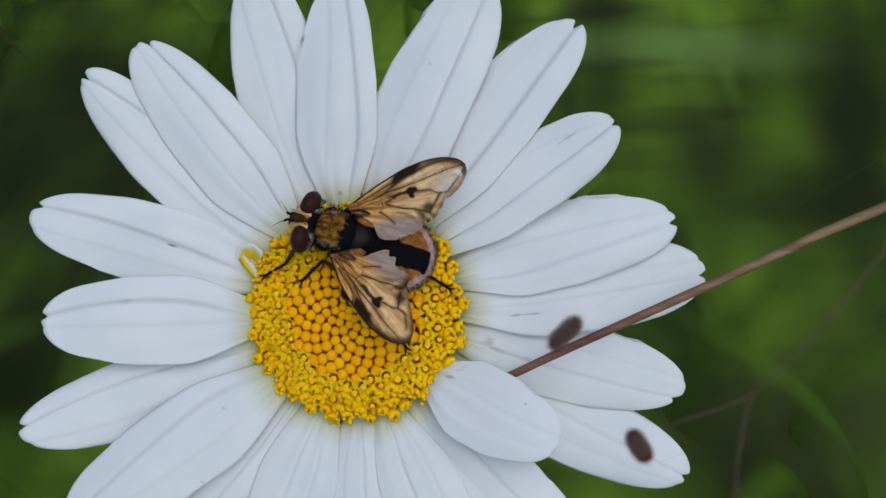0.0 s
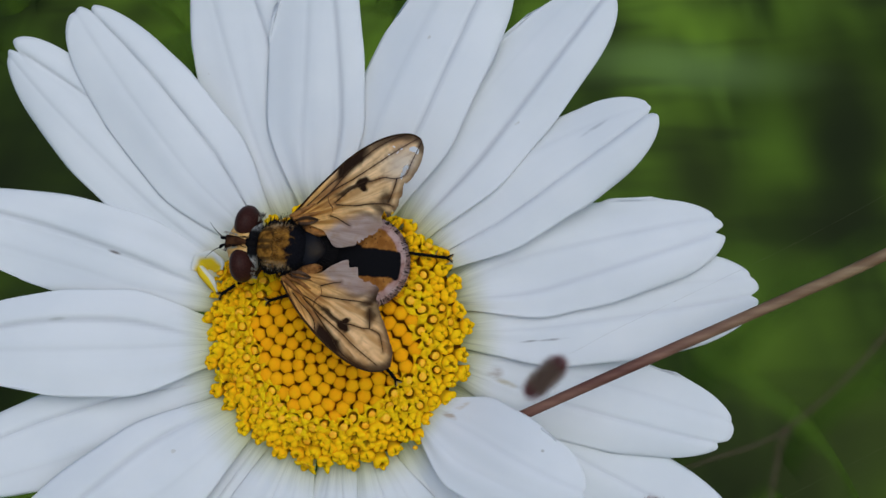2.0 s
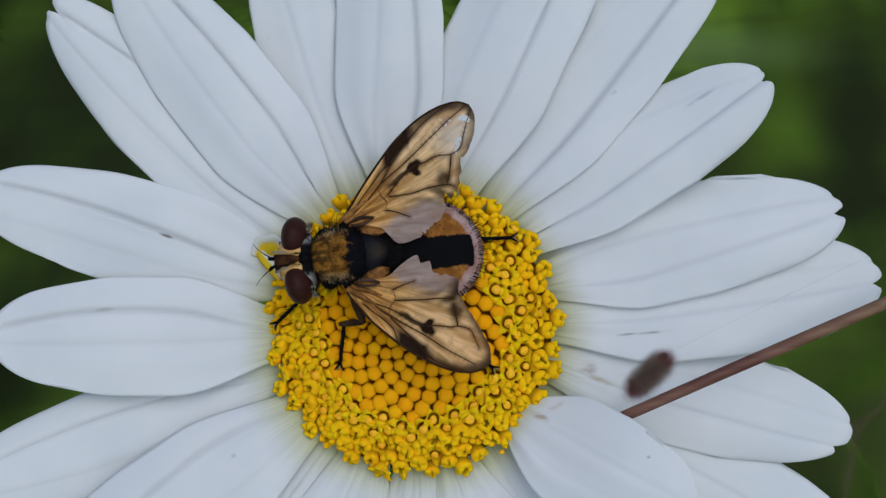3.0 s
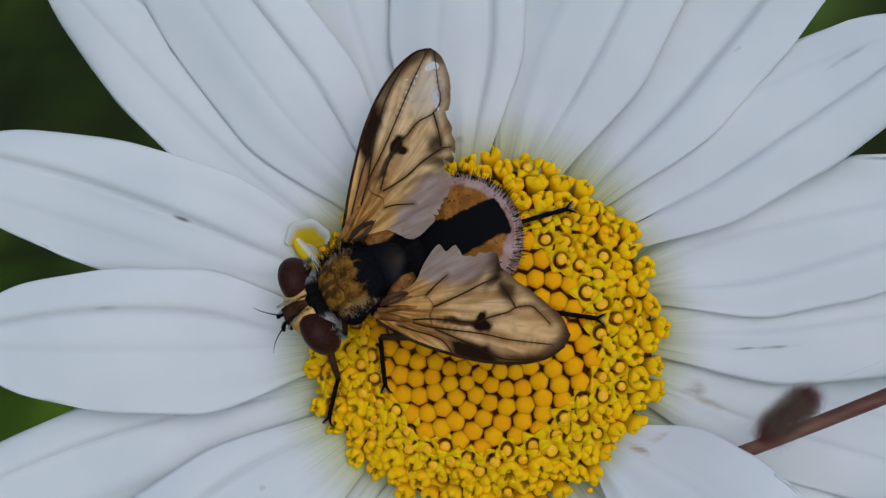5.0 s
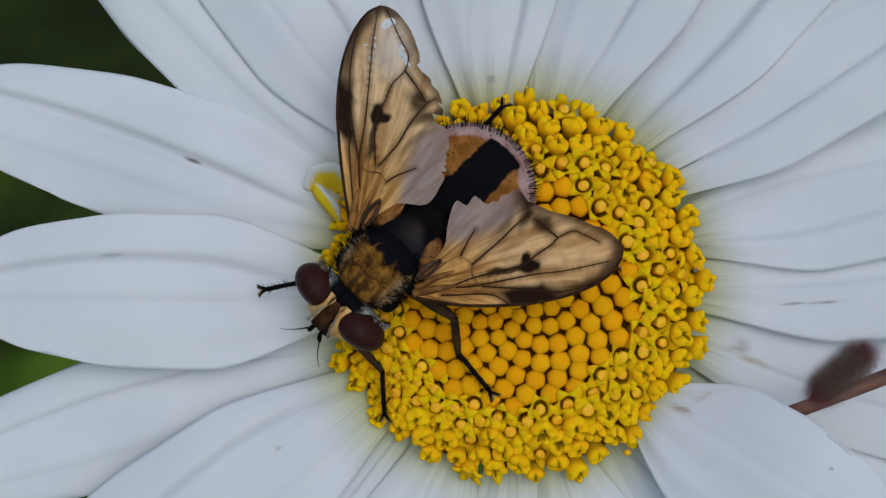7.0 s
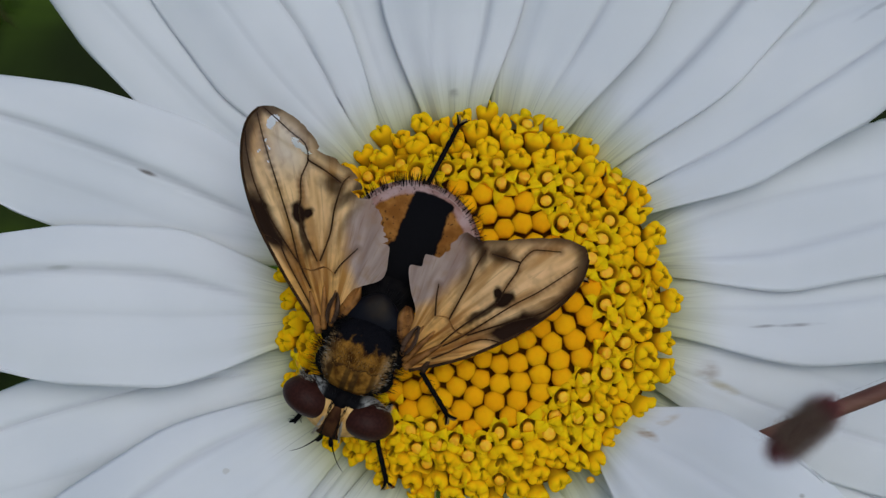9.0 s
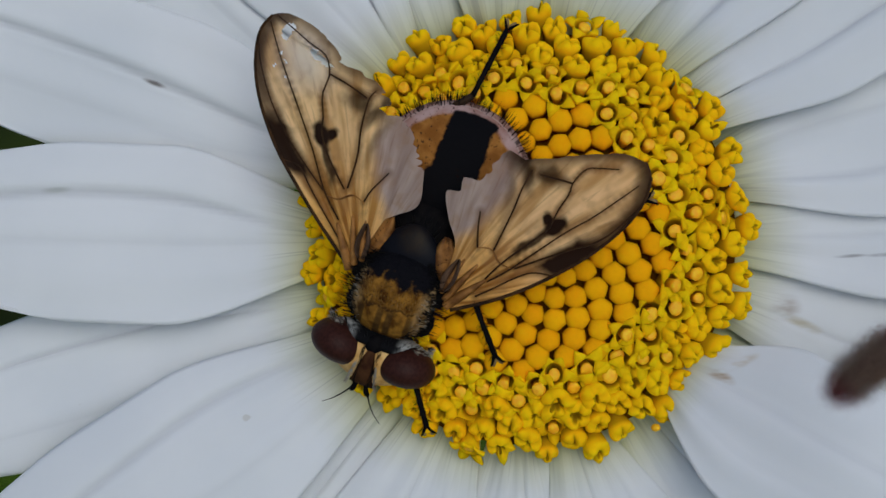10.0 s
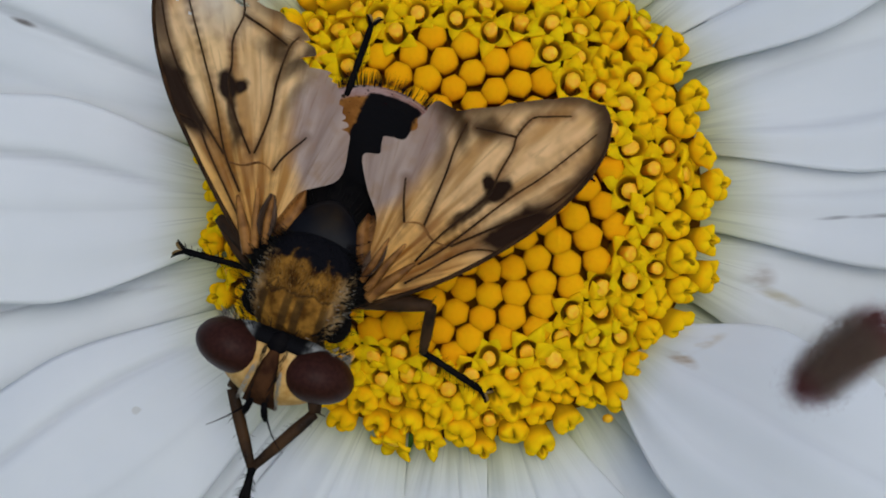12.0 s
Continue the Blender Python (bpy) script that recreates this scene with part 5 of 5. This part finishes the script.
def build_fly():
    fly = tagged(new("fly"), "stout tachinid fly with banded abdomen and smoky wings", "insect")
    rng = random.Random(9)
    # thorax
    bm = bmesh.new()
    blob(bm, (4.25 * MM, 0, -0.25 * MM), (1.5 * MM, 1.42 * MM, 1.15 * MM), rings=24, sides=36,
         shape=lambda d: Vector((math.copysign(abs(d.x) ** 0.8, d.x), math.copysign(abs(d.y) ** 0.85, d.y), d.z)) * (1 - 0.03 * ease(abs(d.x - 0.05), 0.08, 0.0)))
    part("thorax", bm, THORAX, fly, "black thorax dusted golden brown, with dark stripes")
    bm = bmesh.new()
    blob(bm, (2.75 * MM, 0, -0.05 * MM), (1.0 * MM, 1.08 * MM, 0.36 * MM), rings=14, sides=24, shape=lambda d: Vector((d.x, d.y * (1 - 0.45 * max(-d.x, 0) ** 1.5), d.z)))
    part("scutellum", bm, SHIELD, fly, "shiny blue-black shield with a brown-dusted crown")
    # abdomen, broad and flattened
    bm = bmesh.new()
    rim = bm.verts.layers.float.new("rim")
    n, sides = 18, 56
    rows = []
    for half in (1, -1):
        for i in range(n + 1):
            r = i / n if half > 0 else 1 - i / n
            if half < 0 and i == 0:
                continue
            row = []
            for j in range(sides if r > 0 else 1):
                a = 2 * math.pi * j / sides
                x = -0.25 + 2.62 * r * math.cos(a)
                w = 2.68 - 0.75 * ease(x, 0.4, 2.4)
                y = 0.25 + w * r * math.sin(a)
                z = -1.0 - 0.05 * (x + 0.3) ** 2 * 0.3 + half * (0.95 if half > 0 else 0.6) * math.sqrt(max(1 - r ** 2.2, 0))
                z -= 0.05 * math.exp(-((r - 0.80) / 0.02) ** 2) if half > 0 else 0
                v = bm.verts.new(Vector((x, y, z)) * MM)
                v[rim] = r if math.cos(a) < 0.35 else r * 0.8
                row.append(v)
            rows.append(row)
    for a, b in zip(rows, rows[1:]):
        for j in range(sides):
            k = (j + 1) % sides
            if len(a) == 1:
                bm.faces.new((a[0], b[j], b[k]))
            elif len(b) == 1:
                bm.faces.new((a[j], b[0], a[k]))
            else:
                bm.faces.new((a[j], b[j], b[k], a[k]))
    abdomen = part("abdomen", bm, ABDOMEN, fly, "broad orange abdomen with a black band and pinkish rim")
    bm = bmesh.new()
    tube(bm, [Vector((x, 0.05, z)) * MM for x, z in ((3.2, -1.0), (2.4, -1.05), (1.2, -1.15))], [0.9 * MM, 1.1 * MM, 1.25 * MM], 20)
    part("waist", bm, BLACK, fly, "black waist joining thorax and abdomen")
    # head
    bm = bmesh.new()
    blob(bm, (6.48 * MM, 0, -0.5 * MM), (1.02 * MM, 1.62 * MM, 1.1 * MM), rings=22, sides=32, shape=lambda d: Vector((d.x, d.y * (1 - 0.22 * max(d.x, 0) ** 2), d.z)))
    head = part("head", bm, GOLD, fly, "broad head with a golden face")
    bm = bmesh.new()
    blob(bm, (5.93 * MM, 0, -0.45 * MM), (0.42 * MM, 1.75 * MM, 1.05 * MM), rings=14, sides=28)
    part("head_back", bm, GREY, head, "silvery grey back of the head")
    for side in (-1, 1):
        bm = bmesh.new()
        m = Matrix.Rotation(radians(8 * side), 3, "Z") @ Matrix.Rotation(radians(-14 * side), 3, "X")
        blob(bm, (6.47 * MM, 1.19 * side * MM, -0.14 * MM), (0.79 * MM, 1.02 * MM, 1.0 * MM), m, rings=24, sides=32,
             shape=lambda d: Vector((d.x * (1 - 0.20 * max(d.x, 0)) - 0.10 * max(-d.z, 0), d.y * (1 - 0.10 * max(d.x, 0)), d.z)))
        part("eye", bm, EYE, head, "large bare maroon compound eye")
    bm = bmesh.new()
    line = spline([(6.05, 0, 0.56), (6.5, 0, 0.70), (7.0, 0, 0.58), (7.42, 0, 0.22), (7.6, 0, -0.3)], 14)
    verts = []
    for k, p in enumerate(line):
        w = 0.15 + 0.27 * (k / 14) ** 1.2
        verts.append([bm.verts.new(Vector((p.x, w * u, p.z - 0.09 * u * u)) * MM) for u in (-1.15, -0.6, 0, 0.6, 1.15)])
    for a, b in zip(verts, verts[1:]):
        for j in range(4):
            bm.faces.new((a[j], a[j + 1], b[j + 1], b[j]))
    ob = part("forehead_stripe", bm, FRONS, head, "dark brown stripe between the eyes")
    ob.modifiers.new("thickness", "SOLIDIFY").thickness = 0.12 * MM
    bm = bmesh.new()
    blob(bm, (5.98 * MM, 0, 0.46 * MM), (0.36 * MM, 0.30 * MM, 0.2 * MM), rings=10, sides=14)
    part("simple_eyes", bm, BLACK, head)
    for side in (-1, 1):
        bm = bmesh.new()
        tube(bm, [p * MM for p in spline([(7.40, 0.16 * side, -0.05), (7.62, 0.2 * side, -0.06), (7.80, 0.26 * side, -0.28), (7.92, 0.3 * side, -0.6)], 10)], [0.05 * MM, 0.085 * MM, 0.10 * MM, 0.05 * MM], 8)
        tube(bm, [p * MM for p in spline([(7.72, 0.28 * side, -0.15), (8.0, 0.48 * side, -0.02), (8.3, 0.75 * side, 0.02), (8.55, 1.05 * side, -0.08)], 12)], [0.035 * MM, 0.02 * MM, 0.008 * MM], 5)
        part("antenna", bm, BLACK, head, "short black antenna with a long bristle")
    bm = bmesh.new()
    for k in range(46):
        s = rng.choice((-1, 1))
        root = Vector((rng.uniform(6.0, 7.45), s * rng.uniform(0.24, 0.34), rng.uniform(0.0, 0.1)))
        root.z = 0.56 - 0.9 * max(root.x - 6.7, 0) ** 1.6
        bristle(bm, root * MM, (0.9, -0.15 * s, 0.6), rng.uniform(0.25, 0.5) * MM, 0.016 * MM, (0.15, 0, -0.1))
    for k in range(150):
        s = rng.choice((-1, 1))
        a = rng.uniform(0.0, 1.4)
        root = Vector((rng.uniform(5.55, 5.85), s * 1.7 * math.cos(a), -0.42 + 1.1 * math.sin(a)))
        bristle(bm, root * MM, (-0.5, s * 0.5 * math.cos(a), 0.6 * math.sin(a) + 0.1), rng.uniform(0.15, 0.35) * MM, 0.012 * MM)
    part("head_bristles", bm, HAIR, head, "fine black bristles")["kind"] = "stuff"
    # silvery fuzz behind the eyes, along the face and on the shoulders
    bm = bmesh.new()
    for k in range(260):
        s = rng.choice((-1, 1))
        a = rng.uniform(-0.3, 0.8)
        root = Vector((rng.uniform(5.6, 5.95), s * 1.75 * math.cos(a), -0.42 + 1.05 * math.sin(a)))
        bristle(bm, root * MM, (-0.3 + rng.uniform(-0.4, 0.5), s * math.cos(a), 0.5 * math.sin(a) + 0.3), rng.uniform(0.10, 0.26) * MM, 0.012 * MM)
    for k in range(150):
        s = rng.choice((-1, 1))
        x = rng.uniform(6.6, 7.5)
        w = 0.15 + 0.27 * (x - 6.05) / 1.5
        root = Vector((x, s * (w * 1.1 + rng.uniform(0, 0.10)), 0.62 - 0.62 * max(x - 6.6, 0) ** 1.7))
        bristle(bm, root * MM, (0.9, 0.2 * s, 0.35), rng.uniform(0.10, 0.22) * MM, 0.010 * MM)
    part("face_fuzz", bm, DUST, head, "short silvery fuzz round the eyes")["kind"] = "stuff"
    bm = bmesh.new()
    for k in range(150):
        s = rng.choice((-1, 1))
        x = rng.uniform(3.9, 5.6)
        c = math.sqrt(max(1 - (abs(x - 4.25) / 1.5) ** 2.3, 0.03))
        a = rng.uniform(0.1, 0.85)
        root = Vector((x, s * 1.42 * c * math.cos(a), -0.25 + 1.15 * c * math.sin(a)))
        bristle(bm, root * MM, (rng.uniform(-0.6, 0.4), s * 0.8, 0.4), rng.uniform(0.08, 0.2) * MM, 0.011 * MM)
    gilt = bmesh.new()
    for k in range(700):
        x, y = rng.uniform(3.9, 5.65), rng.uniform(-1.2, 1.2)
        c = 1 - (abs(x - 4.25) / 1.5) ** 2.5 - (abs(y) / 1.42) ** 2.3
        if c > 0.02:
            bristle(gilt, Vector((x, y, -0.27 + 1.15 * math.sqrt(c))) * MM, (-0.9, y * 0.3, 0.35), rng.uniform(0.08, 0.18) * MM, 0.010 * MM)
    part("thorax_pile", gilt, GILT, fly, "short golden-brown pile on the thorax")["kind"] = "stuff"
    part("thorax_fuzz", bm, DUST, fly, "pale fuzz along the sides of the thorax")["kind"] = "stuff"
    # side lobes, calypters
    for side in (-1, 1):
        bm = bmesh.new()
        for start, end, wide, lift, mat in (((3.3, 1.4), (1.85, 1.0), 0.50, 0.10, 0), ((3.5, 1.45), (2.35, 1.62), 0.24, 0.24, 1)):
            grid = []
            for i in range(13):
                u = i / 12
                row = []
                for j in range(9):
                    v = j / 4 - 1
                    w = wide * math.sin(math.pi * (0.12 + 0.80 * u ** 0.8)) * v
                    x, y = start[0] + (end[0] - start[0]) * u, start[1] + (end[1] - start[1]) * u + w
                    z = lift + 0.12 * u + 0.22 * (v + 0.15) ** 2 * (1 if mat else -0.6) - 0.10 * math.sin(5 * v + 2 * u)
                    row.append(bm.verts.new(Vector((x, y * side, z)) * MM))
                grid.append(row)
            for p, q in zip(grid, grid[1:]):
                for j in range(8):
                    bm.faces.new((p[j], p[j + 1], q[j + 1], q[j])).material_index = mat
        part("calypter", bm, [SCALE, FLAP], fly, "folded brown scale at the root of the wing").modifiers.new("thickness", "SOLIDIFY").thickness = 0.03 * MM
        bm = bmesh.new()
        blob(bm, (3.75 * MM, 1.42 * side * MM, -0.3 * MM), (0.5 * MM, 0.32 * MM, 0.42 * MM), rings=10, sides=16)
        blob(bm, (4.9 * MM, 1.15 * side * MM, -0.55 * MM), (0.5 * MM, 0.4 * MM, 0.5 * MM), rings=10, sides=16)
        part("shoulder", bm, BLACK, fly)
    # bristles of thorax and abdomen
    bm = bmesh.new()
    for k in range(300):
        s = rng.choice((-1, 1))
        x = rng.uniform(2.9, 5.5)
        a = rng.uniform(0.0, 0.75)
        c = math.sqrt(max(1 - ((x - 4.25) / 1.6) ** 2, 0.1))
        root = Vector((x, s * 1.42 * c * math.cos(a), -0.25 + 1.15 * c * math.sin(a)))
        bristle(bm, root * MM, (rng.uniform(-0.7, 0.3), s, 0.25 + math.sin(a)), rng.uniform(0.3, 0.75) * MM, 0.02 * MM, (-0.1, 0, 0.05))
    for k in range(30):
        a = radians(rng.uniform(95, 265))
        bristle(bm, Vector((2.75 + 0.9 * math.cos(a), 0.98 * math.sin(a), 0.0)) * MM, (math.cos(a), math.sin(a), 0.5), rng.uniform(0.3, 0.6) * MM, 0.02 * MM, (-0.3, 0, 0))
    for k in range(420):
        x = rng.uniform(3.7, 5.6)
        y = rng.uniform(-1.1, 1.1)
        c = 1 - ((x - 4.25) / 1.55) ** 2 - (y / 1.45) ** 2
        if c > 0.05:
            bristle(bm, Vector((x, y, -0.27 + 1.15 * math.sqrt(c))) * MM, (-0.8, y * 0.2, 0.6), rng.uniform(0.1, 0.22) * MM, 0.010 * MM)
    part("thorax_bristles", bm, HAIR, fly, "black bristles along the thorax")["kind"] = "stuff"
    bm = bmesh.new()
    for k in range(330):
        a = radians(rng.uniform(88, 272))
        r = rng.uniform(0.88, 1.0)
        x = -0.25 + 2.62 * r * math.cos(a)
        w = 2.68 - 0.75 * ease(x, 0.4, 2.4)
        root = Vector((x, 0.25 + w * r * math.sin(a), -1.0 + 0.95 * math.sqrt(max(1 - r ** 2.2, 0))))
        bristle(bm, root * MM, (math.cos(a), math.sin(a), 0.45), rng.uniform(0.16, 0.42) * MM, 0.016 * MM, (-0.25, 0, 0.1))
    part("abdomen_bristles", bm, HAIR, abdomen, "short black bristles along the abdomen's rim")["kind"] = "stuff"
    wings = {side: build_wing(fly, side) for side in (-1, 1)}
    legs = {(which, side): build_leg(fly, which, side) for which in HIPS for side in (-1, 1)}
    return fly, legs, wings, abdomen


# ---- dry stem and spikelets ----
def build_dry_stem():
    bm = bmesh.new()
    inv = FACE.inverted()
    far = [Vector((70, 17, 3)) * MM, Vector((120, 28, -30)) * MM, inv @ Vector((0.19, 0.05, 0.2)), inv @ Vector((0.22, 0.05, -0.01))]
    line = spline([Vector(p) * MM for p in ((8.5, -5.75, 0.15), (10.6, -4.95, 0.6), (14.0, -3.55, 1.1), (18.0, -1.95, 1.3), (28.0, 2.0, 1.7), (36.0, 5.1, 2.2))] + far, 90)
    tube(bm, line, [0.27 * MM, 0.30 * MM, 0.33 * MM, 0.4 * MM, 0.6 * MM], 9)
    ob = new("dry_grass_stem", mesh_of("dry_grass_stem", bm, [DRYSTEM]))
    ob.matrix_world = FACE
    tagged(ob, "thin dry reddish-brown grass stem lying across petals", "grass stem")


def build_twig():
    """A thin forked dry stalk in the shade behind the petals, its margins faded like the grass to look out of focus."""
    bm = bmesh.new()
    edge = bm.verts.layers.float.new("margin")
    root = (60, 20, -36)
    for line, wide in (((root, (44.6, 1.9, -37.4), (39.6, -3.8, -38.8), (34.0, -8.5, -39.8), (30.6, -10.1, -40.2), (26.9, -11.2, -40.7), (21.9, -13.1, -41.1)), 0.75),
                       (((34.0, -8.5, -39.8), (33.3, -10.0, -39.8), (32.7, -12.2, -39.8), (31.6, -17, -39.5), (31, -24, -39)), 0.85)):
        rows = []
        points = spline([Vector(p) * MM for p in line], 30)
        for k, p in enumerate(points):
            way = (points[min(k + 1, 29)] - points[max(k - 1, 0)]).normalized()
            across = way.cross(Vector((0, 0, 1))).normalized() * wide * MM * (1 - 0.4 * k / len(points))
            row = []
            for u in (-1, -0.6, 0, 0.6, 1):
                v = bm.verts.new(p + across * u + Vector((0, 0, 0.25 * (1 - u * u))) * MM)
                v[edge] = abs(u)
                row.append(v)
            rows.append(row)
        for p, q in zip(rows, rows[1:]):
            for j in range(4):
                bm.faces.new((p[j], p[j + 1], q[j + 1], q[j]))
    ob = new("withered_twig", mesh_of("withered_twig", bm, [TWIG]))
    ob.matrix_world = FACE
    tagged(ob, "thin forked withered brown twig below the petals", "twig")


def build_spikelet(seed, length, turn, lean):
    """A small hairy seed head on a wiry stalk; its origin is its middle."""
    rng = random.Random(seed)
    thing = tagged(new("grass_spikelet"), "fuzzy dark purple-brown grass spikelet on a wiry stalk", "seed head", "spikelets of one dry panicle")
    way = Vector((math.cos(radians(turn)), math.sin(radians(turn)), lean)).normalized()
    q = Vector((1, 0, 0)).rotation_difference(way)
    bm = bmesh.new()
    h = length / 2
    for k in range(9):
        x = -h * 0.5 + length * 0.5 * k / 8
        a = k * 2.3
        c = q @ Vector((x, 0.12 * math.cos(a), 0.12 * math.sin(a)))
        m = (q @ Euler((0, 0, 0.3 * math.cos(a))).to_quaternion()).to_matrix()
        fat = 0.15 * math.sqrt(max(1 - (x / h) ** 2 * 0.9, 0.05))
        blob(bm, c * MM, (0.4 * MM, fat * MM, fat * MM), m, rings=8, sides=10)
    part("husk", bm, HUSK, thing, "overlapping dark purple-brown husk")
    verts, faces, end_of = [], [], []
    for k in range(90000):
        # a cloud of short hairs, thinning outwards, added to look out of focus
        a, r = rng.uniform(0, 6.283), 0.52 * rng.random() ** 0.6
        root = Vector((rng.uniform(-1, 1) * (h - 0.3) * math.sqrt(1 - (r / 0.62) ** 2), r * math.cos(a), r * math.sin(a)))
        root += Vector((rng.gauss(0, 0.16), rng.gauss(0, 0.13), rng.gauss(0, 0.13)))
        way = Vector((rng.uniform(-1, 1), rng.uniform(-1, 1), rng.uniform(-1, 1))).normalized()
        tip = root + way * rng.uniform(0.04, 0.09)
        side = way.orthogonal().normalized() * 0.0024
        first = len(verts)
        for p in (root + side, root - side, tip, root + way.cross(side), root - way.cross(side)):
            verts.append(q @ p * MM)
            end_of.append(min(abs(p.x) / h, 1.0))
        faces += [(first, first + 1, first + 2), (first + 3, first + 4, first + 2)]
    me = bpy.data.meshes.new("fuzz")
    me.from_pydata(verts, [], faces)
    me.attributes.new("end", "FLOAT", "POINT").data.foreach_set("value", end_of)
    me.materials.append(DOWN)
    part("fuzz", me, DOWN, thing, "soft purple-brown fuzz on the husks")["kind"] = "stuff"
    bm = bmesh.new()
    end = q @ Vector((h, 0, 0))
    tube(bm, spline([end * MM, (end + Vector((9, 4, 1))) * MM, Vector((60, 26, -6)) * MM, Vector((150, 40, -120)) * MM, Vector((190, -150, -370)) * MM], 50), [0.002 * MM, 0.002 * MM], 5)
    part("wiry_stalk", bm, PALEHAIR, thing, "hair-thin dry stalk")
    return thing


build_ground()
build_grass()
build_dry_stem()
build_twig()
upper_spikelet = build_spikelet(1, 3.2, 42, 0.1)
lower_spikelet = build_spikelet(2, 2.6, -62, 0.1)
the_fly, the_legs, the_wings, the_abdomen = build_fly()
build_daisy()

# sway of the spikelets: seconds, x, y in the flower's frame, 8 mm over it
UPPER = ((0, 14.5, -2.3), (0.5, 13.85, -2.0), (1, 13.9, -2.0), (1.5, 13.6, -3.1), (2, 12.0, -2.8), (2.5, 11.5, -2.6), (4.3, 11.1, -2.85), (4.5, 11.5, -2.5), (5, 11.0, -2.65),
         (5.5, 10.65, -2.95), (6, 10.7, -3.4), (6.5, 11.25, -3.85), (7, 10.55, -2.8), (9, 10.45, -4.15), (9.5, 10.0, -4.35), (10, 9.1, -4.1), (10.5, 9.65, -4.45), (11, 9.3, -4.15), (11.5, 8.4, -4.65), (12, 8.9, -4.15))
LOWER = ((0, 18.55, -9.3), (0.5, 17.8, -8.8), (1, 17.35, -8.85), (2, 17.2, -9.8), (5, 16.8, -10.2), (12, 16.0, -11.0))


def motions():
    walk(the_fly, [(row[0], FACE @ fly_pose(row)) for row in FLY_ROWS])
    # wings: seconds, turn towards the head, tilt that raises the tip
    for side, swing in ((-1, ((0, -2.0, 0), (5.5, -2.0, 0), (9.5, -1.0, 0), (10.5, -1.5, 0), (11, -2.5, 0), (11.5, -4.0, 2), (12, -4.5, 5))),
                        (1, ((0, 0.0, 0), (5.5, -1.5, 0), (9.5, -1.0, 0), (11.0, 0.0, 0), (11.5, 0.8, 6), (12, 1.5, 13)))):
        hinge = pose(3.9 * MM, 1.75 * side * MM, 0.1 * MM)
        walk(the_wings[side], [(t, hinge @ pose(0, 0, 0, 0, b, a) @ hinge.inverted()) for t, a, b in swing])
    joint = pose(2.2 * MM, 0, -1.0 * MM)
    walk(the_abdomen, [(t, pose(ahead * MM, 0, 0.1 * ahead * MM) @ joint @ pose(0, 0, 0, 0, a, 0) @ joint.inverted()) for t, a, ahead in ((0, 0, 0), (7.2, 0, 0), (8.8, -6, 0.1), (10.5, -10, 0.25), (11.2, -5, 0.6), (12, -4, 0.6))])
    # the front legs are quick at the end
    steps = sorted(FLY_ROWS + [tuple(a + (b - a) * k / 5 for a, b in zip(p, q)) for p, q in zip(FLY_ROWS[-3:], FLY_ROWS[-2:]) for k in (1, 2, 3, 4)])
    for (which, side), pieces in the_legs.items():
        poses = [(row[0], leg_poses(which, side, row)) for row in steps]
        for k, piece in enumerate(pieces):
            walk(piece, [(t, p[k]) for t, p in poses])
    walk(upper_spikelet, [(t, FACE @ pose(x * MM, y * MM, 8 * MM)) for t, x, y in UPPER])
    walk(lower_spikelet, [(t, FACE @ pose(x * MM, y * MM, 8 * MM)) for t, x, y in LOWER])


motions()
